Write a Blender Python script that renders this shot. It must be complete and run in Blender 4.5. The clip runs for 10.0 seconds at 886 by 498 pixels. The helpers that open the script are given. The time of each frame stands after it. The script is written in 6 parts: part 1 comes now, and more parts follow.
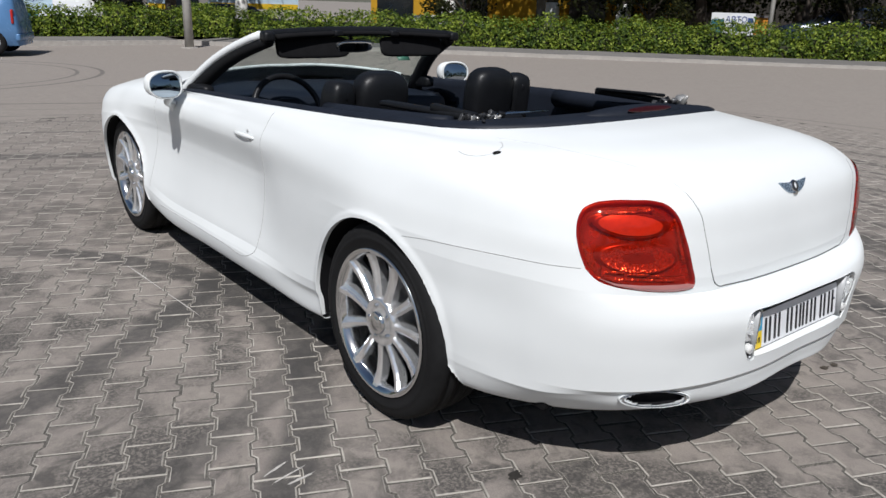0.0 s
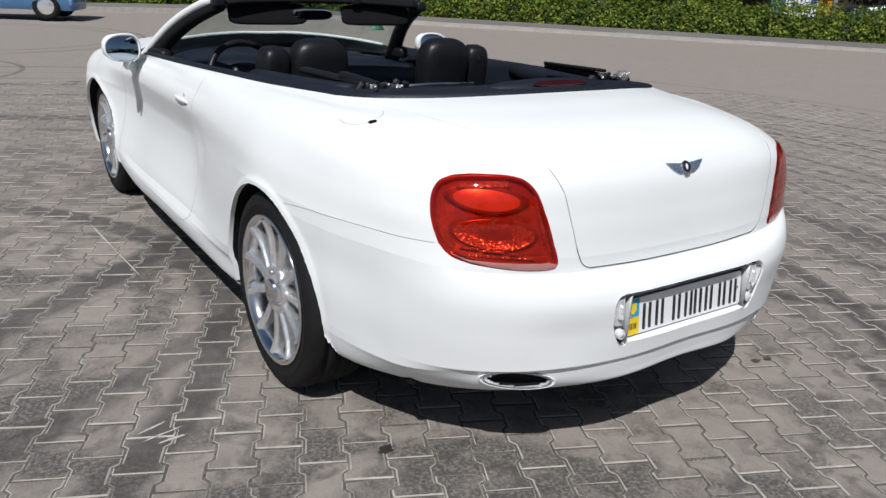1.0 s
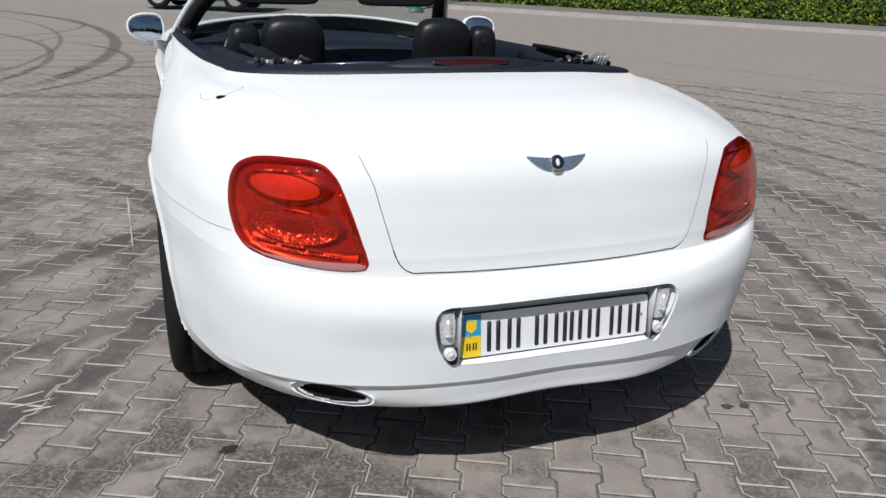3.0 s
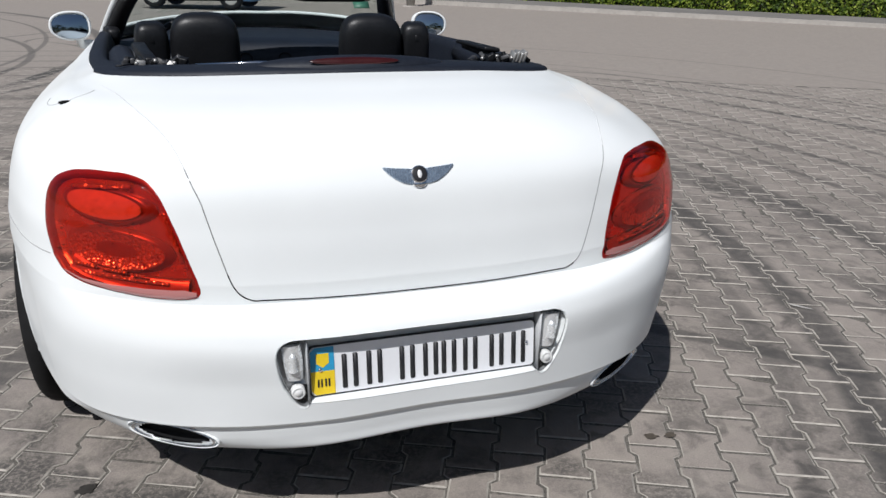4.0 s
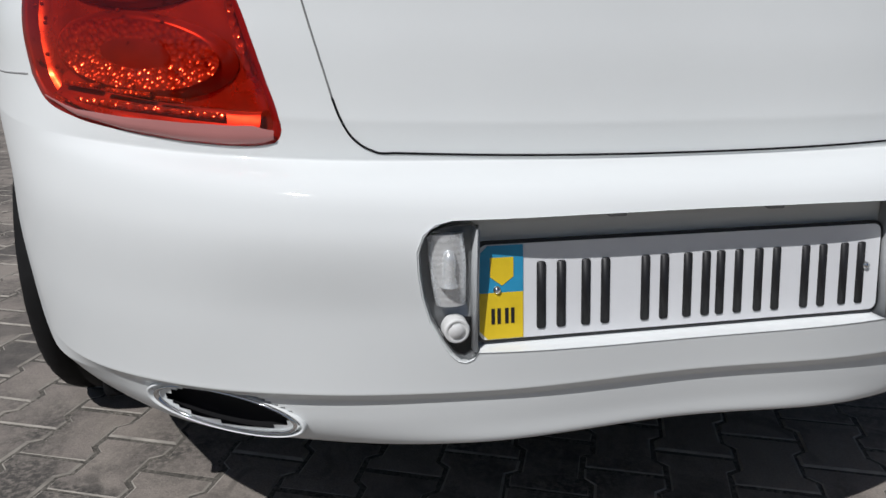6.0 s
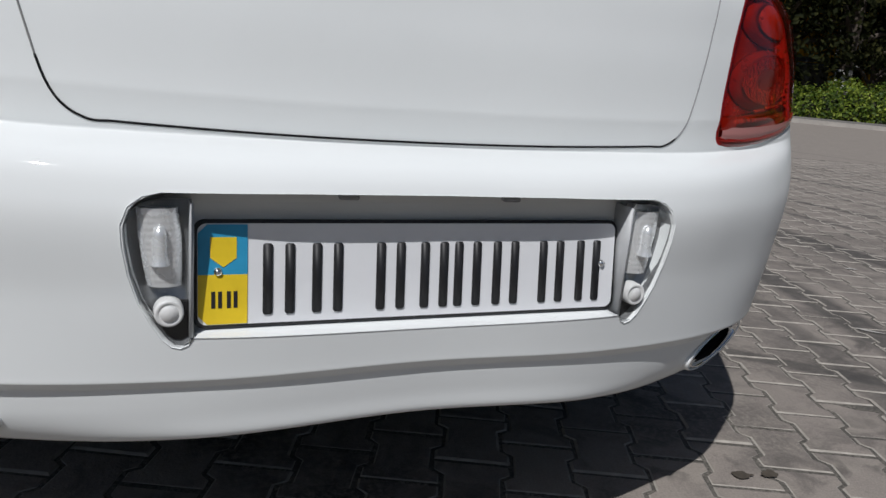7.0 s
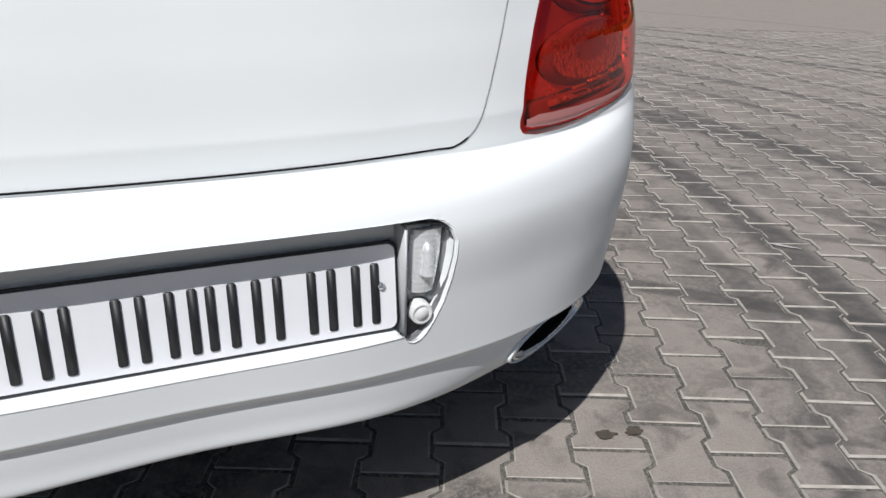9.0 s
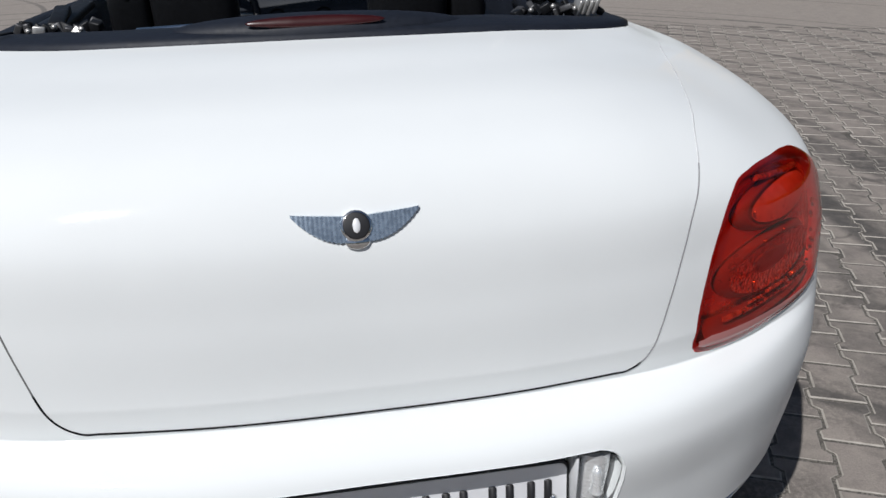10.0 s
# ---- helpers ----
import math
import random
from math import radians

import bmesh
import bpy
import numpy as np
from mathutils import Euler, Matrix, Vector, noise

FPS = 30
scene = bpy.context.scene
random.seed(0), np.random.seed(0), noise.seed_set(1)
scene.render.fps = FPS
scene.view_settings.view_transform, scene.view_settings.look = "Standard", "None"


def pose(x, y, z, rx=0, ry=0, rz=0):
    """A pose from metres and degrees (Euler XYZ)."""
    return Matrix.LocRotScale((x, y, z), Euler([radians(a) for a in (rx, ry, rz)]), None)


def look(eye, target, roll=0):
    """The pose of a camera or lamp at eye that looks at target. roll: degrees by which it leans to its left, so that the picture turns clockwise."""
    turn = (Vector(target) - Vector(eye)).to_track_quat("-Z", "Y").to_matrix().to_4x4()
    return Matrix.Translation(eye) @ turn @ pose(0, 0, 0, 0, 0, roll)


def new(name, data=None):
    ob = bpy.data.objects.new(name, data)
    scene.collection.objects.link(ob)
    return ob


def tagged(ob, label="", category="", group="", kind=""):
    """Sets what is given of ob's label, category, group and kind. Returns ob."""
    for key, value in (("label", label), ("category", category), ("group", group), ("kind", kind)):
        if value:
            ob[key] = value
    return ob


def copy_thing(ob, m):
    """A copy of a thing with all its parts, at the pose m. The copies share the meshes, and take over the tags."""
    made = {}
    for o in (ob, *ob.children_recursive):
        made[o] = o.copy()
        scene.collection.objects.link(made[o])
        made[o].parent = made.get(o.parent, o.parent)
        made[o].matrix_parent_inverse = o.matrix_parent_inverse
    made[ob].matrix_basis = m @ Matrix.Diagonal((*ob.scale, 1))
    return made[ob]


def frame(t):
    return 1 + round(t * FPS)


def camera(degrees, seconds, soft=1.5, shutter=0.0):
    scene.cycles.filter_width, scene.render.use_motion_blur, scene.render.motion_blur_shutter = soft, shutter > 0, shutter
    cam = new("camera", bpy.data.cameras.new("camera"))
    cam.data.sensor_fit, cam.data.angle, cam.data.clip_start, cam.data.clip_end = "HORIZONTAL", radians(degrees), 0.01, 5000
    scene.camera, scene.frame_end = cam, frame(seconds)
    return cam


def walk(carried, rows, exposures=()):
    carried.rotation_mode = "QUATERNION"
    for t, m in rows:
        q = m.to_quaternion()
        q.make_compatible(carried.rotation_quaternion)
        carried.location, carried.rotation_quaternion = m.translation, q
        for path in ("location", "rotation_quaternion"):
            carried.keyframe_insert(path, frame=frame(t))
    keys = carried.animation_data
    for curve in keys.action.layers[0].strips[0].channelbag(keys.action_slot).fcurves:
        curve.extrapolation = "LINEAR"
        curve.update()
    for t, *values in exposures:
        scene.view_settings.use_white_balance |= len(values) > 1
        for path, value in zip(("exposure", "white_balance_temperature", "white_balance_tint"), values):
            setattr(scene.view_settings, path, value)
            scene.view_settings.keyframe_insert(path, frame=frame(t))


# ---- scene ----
from mathutils.bvhtree import BVHTree

cam = camera(60.7, 10.0)
PATH = [
    (0, (-2.255, -0.863, 1.382), (-1.0596, 0.6174, 0.7665), 1.81),
    (0.5, (-2.023, -1.032, 1.364), (-0.8867, 0.4846, 0.7233), 2.29),
    (1, (-1.799, -1.158, 1.376), (-0.7332, 0.3919, 0.6976), 2.88),
    (1.5, (-1.544, -1.272, 1.355), (-0.5864, 0.3369, 0.6514), 2.39),
    (2, (-1.292, -1.337, 1.347), (-0.4561, 0.3314, 0.6275), 1.89),
    (2.2, (-1.194, -1.347, 1.347), (-0.4079, 0.3431, 0.6228), 1.62),
    (3.3, (-0.702, -1.371, 1.320), (-0.1244, 0.4110, 0.6189), 1.63),
    (3.5, (-0.593, -1.382, 1.316), (-0.0375, 0.4081, 0.6187), 1.04),
    (4, (-0.445, -1.266, 1.318), (0.1486, 0.5037, 0.6006), 1.50),
    (4.5, (-0.394, -1.048, 1.320), (0.2369, 0.7291, 0.6543), 3.07),
    (5, (-0.363, -0.837, 1.251), (0.1683, 0.9594, 0.5509), 3.65),
    (5.5, (-0.437, -0.659, 1.028), (0.0207, 1.1600, 0.3336), 1.58),
    (5.7, (-0.468, -0.622, 0.908), (-0.0701, 1.2337, 0.2796), 0.51),
    (6.8, (-0.382, -0.614, 0.678), (0.1835, 1.2344, 0.1637), 1.67),
    (7, (-0.319, -0.646, 0.724), (0.4352, 1.1458, 0.2524), 4.92),
    (7.5, (-0.163, -0.713, 0.731), (0.8765, 0.9106, 0.2002), 4.04),
    (8, (-0.081, -0.721, 0.673), (0.9126, 0.9139, 0.0911), 1.45),
    (8.5, (-0.036, -0.622, 0.661), (0.8911, 1.0334, 0.0289), 3.02),
    (9, (-0.031, -0.642, 0.890), (0.7178, 1.0468, 0.1238), 1.80),
    (9.5, (-0.026, -0.650, 1.137), (0.5210, 1.0905, 0.3171), 0.96),
    (10, (-0.035, -0.619, 1.242), (0.2616, 1.1746, 0.4078), -1.14),
]
walk(cam, [(t, look(eye, target, roll)) for t, eye, target, roll in PATH],
     [(0, -0.10), (2, -0.07), (4, -0.06), (5, -0.15), (5.5, -0.38), (7, -0.52), (7.5, -0.55), (8, -0.14), (8.5, 0.0), (9, 0.02), (9.5, -0.11), (10, -0.27)])

# ---- world and sun ----
world = bpy.data.worlds.new("sky")
scene.world = world
world.use_nodes = True
wn = world.node_tree
sky = wn.nodes.new("ShaderNodeTexSky")
sky.sky_type = "NISHITA"
sky.sun_disc = False
sky.sun_elevation, sky.sun_rotation = radians(52), radians(217)
wn.links.new(sky.outputs[0], wn.nodes["Background"].inputs[0])
wn.nodes["Background"].inputs[1].default_value = 0.047
sun = new("sun", bpy.data.lights.new("sun", "SUN"))
sun.data.energy, sun.data.angle, sun.data.color = 4.65, radians(0.55), (1.0, 0.975, 0.95)
sun.matrix_world = look((-5.3, -5.7, 10.0), (0, 0, 0))


scene.view_settings.use_white_balance = True
scene.view_settings.white_balance_temperature = 6300


# ---- materials ----
class Mat:
    """A node material with a Principled shader and short calls for the usual nodes."""

    def __init__(self, name, rough=0.5, metal=0.0, base=(0.5, 0.5, 0.5)):
        self.m = bpy.data.materials.new(name)
        self.m.use_nodes = True
        self.t = self.m.node_tree
        self.p = self.t.nodes["Principled BSDF"]
        self.p.inputs["Roughness"].default_value = rough
        self.p.inputs["Metallic"].default_value = metal
        self.p.inputs["Base Color"].default_value = (*base, 1)

    def node(self, kind, **props):
        n = self.t.nodes.new(kind)
        for key, value in props.items():
            setattr(n, key, value)
        return n

    def put(self, socket, value):
        if hasattr(value, "is_output"):
            self.t.links.new(value, socket)
        elif isinstance(value, tuple) and len(value) == 3 and socket.type == "RGBA":
            socket.default_value = (*value, 1)
        else:
            socket.default_value = value

    def where(self):
        return self.node("ShaderNodeNewGeometry").outputs["Position"]

    def local(self):
        return self.node("ShaderNodeTexCoord").outputs["Object"]

    def noise(self, scale, detail=4, vec=None, rough=0.55, dist=0.0):
        n = self.node("ShaderNodeTexNoise")
        self.put(n.inputs["Vector"], vec if vec is not None else self.where())
        n.inputs["Scale"].default_value, n.inputs["Detail"].default_value = scale, detail
        n.inputs["Roughness"].default_value, n.inputs["Distortion"].default_value = rough, dist
        return n.outputs[0]

    def ramp(self, fac, *stops):
        n = self.node("ShaderNodeValToRGB")
        self.put(n.inputs[0], fac)
        e = n.color_ramp.elements
        while len(e) < len(stops):
            e.new(0.5)
        for k, (at, col) in zip(e, stops):
            k.position = at
            k.color = (*col, 1) if isinstance(col, tuple) else (col, col, col, 1)
        return n.outputs[0]

    def mix(self, fac, a, b, mode="MIX"):
        n = self.node("ShaderNodeMix", data_type="RGBA", blend_type=mode)
        self.put(n.inputs[0], fac)
        self.put(n.inputs[6], a)
        self.put(n.inputs[7], b)
        return n.outputs[2]

    def math(self, op, a, b=0.0, c=0.0):
        n = self.node("ShaderNodeMath", operation=op)
        for k, v in enumerate((a, b, c)):
            self.put(n.inputs[k], v)
        return n.outputs[0]

    def maprange(self, v, a, b, c, d):
        n = self.node("ShaderNodeMapRange")
        for k, x in enumerate((v, a, b, c, d)):
            self.put(n.inputs[k], x)
        return n.outputs[0]

    def bump(self, height, strength=0.3, distance=0.002):
        n = self.node("ShaderNodeBump")
        n.inputs["Strength"].default_value, n.inputs["Distance"].default_value = strength, distance
        self.put(n.inputs["Height"], height)
        self.put(self.p.inputs["Normal"], n.outputs[0])
        return self

    def set(self, **values):
        for key, value in values.items():
            self.put(self.p.inputs[key.replace("_", " ").title().replace("Ior", "IOR")], value)
        return self


def simple(name, base, rough=0.5, metal=0.0, vary=0.15, scale=40, relief=0.0, shine=0.5):
    """A plain painted, rubber, plastic or metal surface with fine and broad variation."""
    m = Mat(name, rough, metal, base)
    m.set(specular_ior_level=shine)
    n = m.noise(scale, 5, m.local())
    big = m.noise(scale * 0.08, 3, m.local())
    both = m.math("MULTIPLY_ADD", n, 0.5, m.math("MULTIPLY", big, 0.5))
    dark = tuple(c * (1 - vary) for c in base)
    light = tuple(min(1.0, c * (1 + vary)) for c in base)
    m.set(base_color=m.ramp(both, (0.3, dark), (0.7, light)))
    m.set(roughness=m.maprange(n, 0.2, 0.8, max(0.02, rough - 0.06), min(1, rough + 0.08)))
    if relief:
        m.bump(n, relief, 0.001)
    return m.m


def make_paint():
    m = Mat("white_car_paint", 0.5, 0.0, (0.77, 0.79, 0.785))
    dust = m.noise(3.0, 6)
    fine = m.noise(260, 3)
    m.set(base_color=m.ramp(dust, (0.3, (0.755, 0.778, 0.776)), (0.75, (0.790, 0.812, 0.810))))
    m.set(roughness=0.5, specular_ior_level=0.0, coat_weight=0.4, coat_roughness=m.maprange(fine, 0.3, 0.7, 0.04, 0.08))
    return m.m


PAINT = make_paint()
RUBBER = simple("tyre_rubber", (0.010, 0.010, 0.0105), 0.8, 0.0, 0.4, 60, 0.35, 0.22)
CHROME = simple("polished_chrome", (0.78, 0.79, 0.80), 0.09, 1.0, 0.04, 30)
ALLOY = simple("bright_alloy", (0.90, 0.91, 0.92), 0.20, 0.86, 0.06, 30)
BLACK = simple("black_plastic", (0.008, 0.0085, 0.010), 0.45, 0.0, 0.3, 60, 0.2, 0.3)
GAP = simple("shadow_gap_rubber", (0.008, 0.008, 0.009), 0.85, 0.0, 0.2, 60, 0.0, 0.15)
VINYL = simple("blue_black_vinyl", (0.011, 0.014, 0.022), 0.55, 0.0, 0.3, 90, 0.5, 0.3)
LEATHER = simple("black_leather", (0.008, 0.0085, 0.010), 0.42, 0.0, 0.3, 120, 0.6, 0.35)
NAVY = simple("navy_leather", (0.005, 0.009, 0.017), 0.5, 0.0, 0.3, 120, 0.5)
FABRIC = simple("black_lining_cloth", (0.007, 0.007, 0.008), 0.9, 0.0, 0.4, 300, 0.6, 0.2)


# ---- building helpers ----
def link(name, me, material, parent=None, label="", smooth=True):
    ob = new(name, me)
    if material is not None and not me.materials:
        me.materials.append(material)
    if smooth:
        me.shade_smooth()
    if parent is not None:
        ob.parent = parent
    return tagged(ob, label)


def part(name, bm, material, parent=None, label="", smooth=True, bevel=0.0, segments=2):
    """A bmesh as one mesh object, under a thing or a part."""
    if bevel:
        bmesh.ops.bevel(bm, geom=[e for e in bm.edges if e.is_manifold and e.calc_face_angle(0) > 0.6], offset=bevel, segments=segments, profile=0.5, affect="EDGES", clamp_overlap=True)
    me = bpy.data.meshes.new(name)
    bm.to_mesh(me)
    bm.free()
    return link(name, me, material, parent, label, smooth)


def thing(name, label, category, at=(0, 0, 0), group="", kind=""):
    ob = new(name)
    ob.location = at
    ob.empty_display_size = 0.1
    return tagged(ob, label, category, group, kind)


def box(size, at=(0, 0, 0), turn=None, bm=None):
    bm = bm or bmesh.new()
    m = Matrix.Translation(at) @ (turn.to_4x4() if turn else Matrix()) @ Matrix.Diagonal((*size, 1))
    bmesh.ops.create_cube(bm, size=1.0, matrix=m)
    return bm


def curve_points(pts, n):
    """n points along a smooth curve through pts (chord-length Hermite)."""
    p = np.array(pts, float)
    t = np.concatenate([[0], np.cumsum(np.maximum(np.linalg.norm(np.diff(p, axis=0), axis=1), 1e-6))])
    return hermite(t, p, np.linspace(0, t[-1], n))


def hermite(t, p, s):
    d = np.diff(p, axis=0) / np.diff(t)[:, None]
    h = np.diff(t)[:, None]
    m = np.empty_like(p)
    m[1:-1] = (d[:-1] * h[1:] + d[1:] * h[:-1]) / (h[:-1] + h[1:])
    m[0], m[-1] = d[0], d[-1]
    k = np.clip(np.searchsorted(t, s, side="right") - 1, 0, len(t) - 2)
    w = (t[k + 1] - t[k])
    u = ((s - t[k]) / w)[:, None]
    w = w[:, None]
    return (2 * u**3 - 3 * u**2 + 1) * p[k] + (u**3 - 2 * u**2 + u) * w * m[k] + (3 * u**2 - 2 * u**3) * p[k + 1] + (u**3 - u**2) * w * m[k + 1]


def tube(pts, radius, sides=8, closed=False, bm=None, flat=1.0):
    """A round bar along points; radius may be a list."""
    bm = bm or bmesh.new()
    pts = [Vector(p) for p in pts]
    n = len(pts)
    rings = []
    up = None
    for i, p in enumerate(pts):
        a = pts[(i - 1) % n] if closed or i else p
        b = pts[(i + 1) % n] if closed or i < n - 1 else p
        d = (b - a).normalized()
        if up is None:
            up = Vector((0, 0, 1)) if abs(d.z) < 0.9 else Vector((1, 0, 0))
        side = d.cross(up).normalized()
        up = side.cross(d).normalized()
        r = radius[i] if isinstance(radius, (list, tuple)) else radius
        rings.append([bm.verts.new(p + side * math.cos(k * 2 * math.pi / sides) * r + up * math.sin(k * 2 * math.pi / sides) * r * flat) for k in range(sides)])
    for i in range(n if closed else n - 1):
        a, b = rings[i], rings[(i + 1) % n]
        for k in range(sides):
            bm.faces.new((a[k], a[(k + 1) % sides], b[(k + 1) % sides], b[k]))
    if not closed:
        bm.faces.new(rings[0][::-1])
        bm.faces.new(rings[-1])
    bmesh.ops.recalc_face_normals(bm, faces=bm.faces)
    return bm


def lathe(profile, steps, bm=None, axis="x", full=True):
    """Turns (radius, along) pairs about an axis."""
    bm = bm or bmesh.new()
    rings = []
    for k in range(steps):
        a = 2 * math.pi * k / steps
        c, s = math.cos(a), math.sin(a)
        rings.append([bm.verts.new((h, r * c, r * s) if axis == "x" else (r * c, r * s, h)) for r, h in profile])
    for k in range(steps):
        a, b = rings[k], rings[(k + 1) % steps]
        for j in range(len(profile) - 1):
            bm.faces.new((a[j], a[j + 1], b[j + 1], b[j]))
    bmesh.ops.recalc_face_normals(bm, faces=bm.faces)
    return bm


def slab(outline, depth, bm=None, plane="xz", at=0.0):
    """A plate of the given outline (2D points) and thickness."""
    bm = bm or bmesh.new()
    put3 = {"xz": lambda a, b, d: (a, d, b), "xy": lambda a, b, d: (a, b, d), "yz": lambda a, b, d: (d, a, b)}[plane]
    lo = [bm.verts.new(put3(a, b, at)) for a, b in outline]
    hi = [bm.verts.new(put3(a, b, at + depth)) for a, b in outline]
    bm.faces.new(lo)
    bm.faces.new(hi[::-1])
    n = len(outline)
    for k in range(n):
        bm.faces.new((lo[k], hi[k], hi[(k + 1) % n], lo[(k + 1) % n]))
    bmesh.ops.recalc_face_normals(bm, faces=bm.faces)
    return bm


def rounded(w, h, r, n=5, cx=0.0, cy=0.0):
    pts = []
    for sx, sy, a0 in ((1, 1, 0), (-1, 1, 90), (-1, -1, 180), (1, -1, 270)):
        for k in range(n + 1):
            a = radians(a0 + 90 * k / n)
            pts.append((cx + sx * (w / 2 - r) + r * math.cos(a), cy + sy * (h / 2 - r) + r * math.sin(a)))
    return pts


def rise(x):
    """The pavement climbs gently on the car's right."""
    return 0.010 * math.log1p(math.exp((x - 1.3) * 4)) / 4 if x < 8 else 0.010 * (x - 1.3)


# ---- convertible: styling lines of the body, rear centre to front centre ----
VALANCE_FOOT = [(0.0, 0.161, 0.304), (0.255, 0.1718, 0.2908), (0.421, 0.2383, 0.2729), (0.586, 0.3491, 0.2505), (0.694, 0.4656, 0.2342), (0.774, 0.586, 0.2313), (0.85, 0.738, 0.245), (0.911, 1.12, 0.305), (0.911, 1.514, 0.218), (0.921, 2.072, 0.213), (0.921, 2.67, 0.208), (0.921, 3.17, 0.203), (0.931, 3.82, 0.305), (0.891, 4.27, 0.224), (0.607, 4.57, 0.224), (0, 4.72, 0.224)]
VALANCE_EDGE = [(0.0, 0.144, 0.341), (0.254, 0.152, 0.3319), (0.441, 0.1988, 0.3233), (0.596, 0.2707, 0.3131), (0.72, 0.3804, 0.3068), (0.808, 0.513, 0.2943), (0.878, 0.724, 0.302), (0.936, 1.12, 0.366), (0.926, 1.514, 0.305), (0.941, 2.072, 0.3), (0.941, 2.67, 0.29), (0.941, 3.17, 0.284), (0.951, 3.82, 0.366), (0.911, 4.27, 0.305), (0.638, 4.61, 0.305), (0, 4.77, 0.305)]
UNDER_CREASE = [(0, 0.138, 0.372), (0.253, 0.1459, 0.3649), (0.444, 0.1916, 0.3562), (0.594, 0.2605, 0.3482), (0.731, 0.3646, 0.338), (0.823, 0.5, 0.322), (0.886, 0.72, 0.335), (0.941, 1.12, 0.406), (0.936, 1.514, 0.33), (0.937, 2.072, 0.317), (0.937, 2.67, 0.307), (0.939, 3.17, 0.305), (0.956, 3.82, 0.406), (0.916, 4.27, 0.335), (0.643, 4.62, 0.335), (0, 4.78, 0.335)]
OVER_CREASE = [(0.0, 0.128, 0.384), (0.253, 0.136, 0.3769), (0.456, 0.182, 0.3688), (0.613, 0.254, 0.3605), (0.74, 0.359, 0.3534), (0.826, 0.497, 0.352), (0.889, 0.718, 0.362), (0.946, 1.12, 0.457), (0.941, 1.514, 0.366), (0.924, 2.072, 0.351), (0.924, 2.67, 0.34), (0.928, 3.17, 0.34), (0.961, 3.82, 0.457), (0.921, 4.27, 0.376), (0.648, 4.63, 0.376), (0, 4.8, 0.366)]
BUMPER_LOW = [(0, 0.12, 0.467), (0.253, 0.127, 0.467), (0.455, 0.174, 0.465), (0.618, 0.241, 0.463), (0.752, 0.348, 0.462), (0.839, 0.496, 0.462), (0.897, 0.718, 0.467), (0.951, 1.12, 0.528), (0.939, 1.514, 0.447), (0.91, 2.072, 0.427), (0.91, 2.67, 0.427), (0.914, 3.17, 0.427), (0.966, 3.82, 0.528), (0.931, 4.27, 0.457), (0.653, 4.66, 0.437), (0, 4.82, 0.427)]
BUMPER_NOSE = [(0, 0.118, 0.569), (0.253, 0.125, 0.569), (0.464, 0.167, 0.571), (0.632, 0.241, 0.574), (0.765, 0.348, 0.577), (0.847, 0.503, 0.579), (0.898, 0.731, 0.579), (0.954, 1.12, 0.589), (0.939, 1.514, 0.528), (0.903, 2.072, 0.508), (0.903, 2.67, 0.508), (0.907, 3.17, 0.508), (0.968, 3.82, 0.589), (0.936, 4.27, 0.538), (0.653, 4.68, 0.498), (0, 4.83, 0.488)]
BUMPER_TOP = [(0, 0.145, 0.609), (0.253, 0.152, 0.61), (0.455, 0.185, 0.614), (0.625, 0.255, 0.622), (0.764, 0.356, 0.632), (0.851, 0.509, 0.635), (0.9, 0.73, 0.63), (0.955, 1.12, 0.63), (0.939, 1.514, 0.589), (0.9, 2.072, 0.569), (0.9, 2.67, 0.569), (0.904, 3.17, 0.569), (0.968, 3.82, 0.63), (0.937, 4.27, 0.579), (0.653, 4.68, 0.538), (0, 4.83, 0.518)]
LEDGE = [(0, 0.207, 0.626), (0.253, 0.211, 0.628), (0.455, 0.232, 0.632), (0.617, 0.281, 0.64), (0.761, 0.36, 0.655), (0.852, 0.51, 0.665), (0.901, 0.73, 0.665), (0.954, 1.12, 0.665), (0.937, 1.514, 0.64), (0.899, 2.072, 0.63), (0.899, 2.67, 0.63), (0.903, 3.17, 0.63), (0.966, 3.82, 0.665), (0.936, 4.27, 0.61), (0.653, 4.68, 0.559), (0, 4.83, 0.538)]
LID_FOOT = [(0, 0.204, 0.671), (0.253, 0.208, 0.673), (0.455, 0.231, 0.679), (0.617, 0.281, 0.691), (0.759, 0.37, 0.701), (0.848, 0.515, 0.711), (0.897, 0.73, 0.711), (0.951, 1.12, 0.711), (0.933, 1.514, 0.701), (0.899, 2.072, 0.701), (0.899, 2.67, 0.701), (0.903, 3.17, 0.701), (0.961, 3.82, 0.711), (0.931, 4.27, 0.671), (0.648, 4.67, 0.61), (0, 4.82, 0.589)]
LAMP_LINE = [(0, 0.211, 0.772), (0.253, 0.216, 0.775), (0.455, 0.242, 0.782), (0.627, 0.294, 0.79), (0.754, 0.385, 0.795), (0.838, 0.526, 0.798), (0.882, 0.742, 0.803), (0.929, 1.122, 0.803), (0.924, 1.515, 0.813), (0.903, 2.072, 0.823), (0.903, 2.67, 0.823), (0.903, 3.17, 0.813), (0.936, 3.82, 0.792), (0.911, 4.27, 0.752), (0.627, 4.65, 0.711), (0, 4.79, 0.701)]
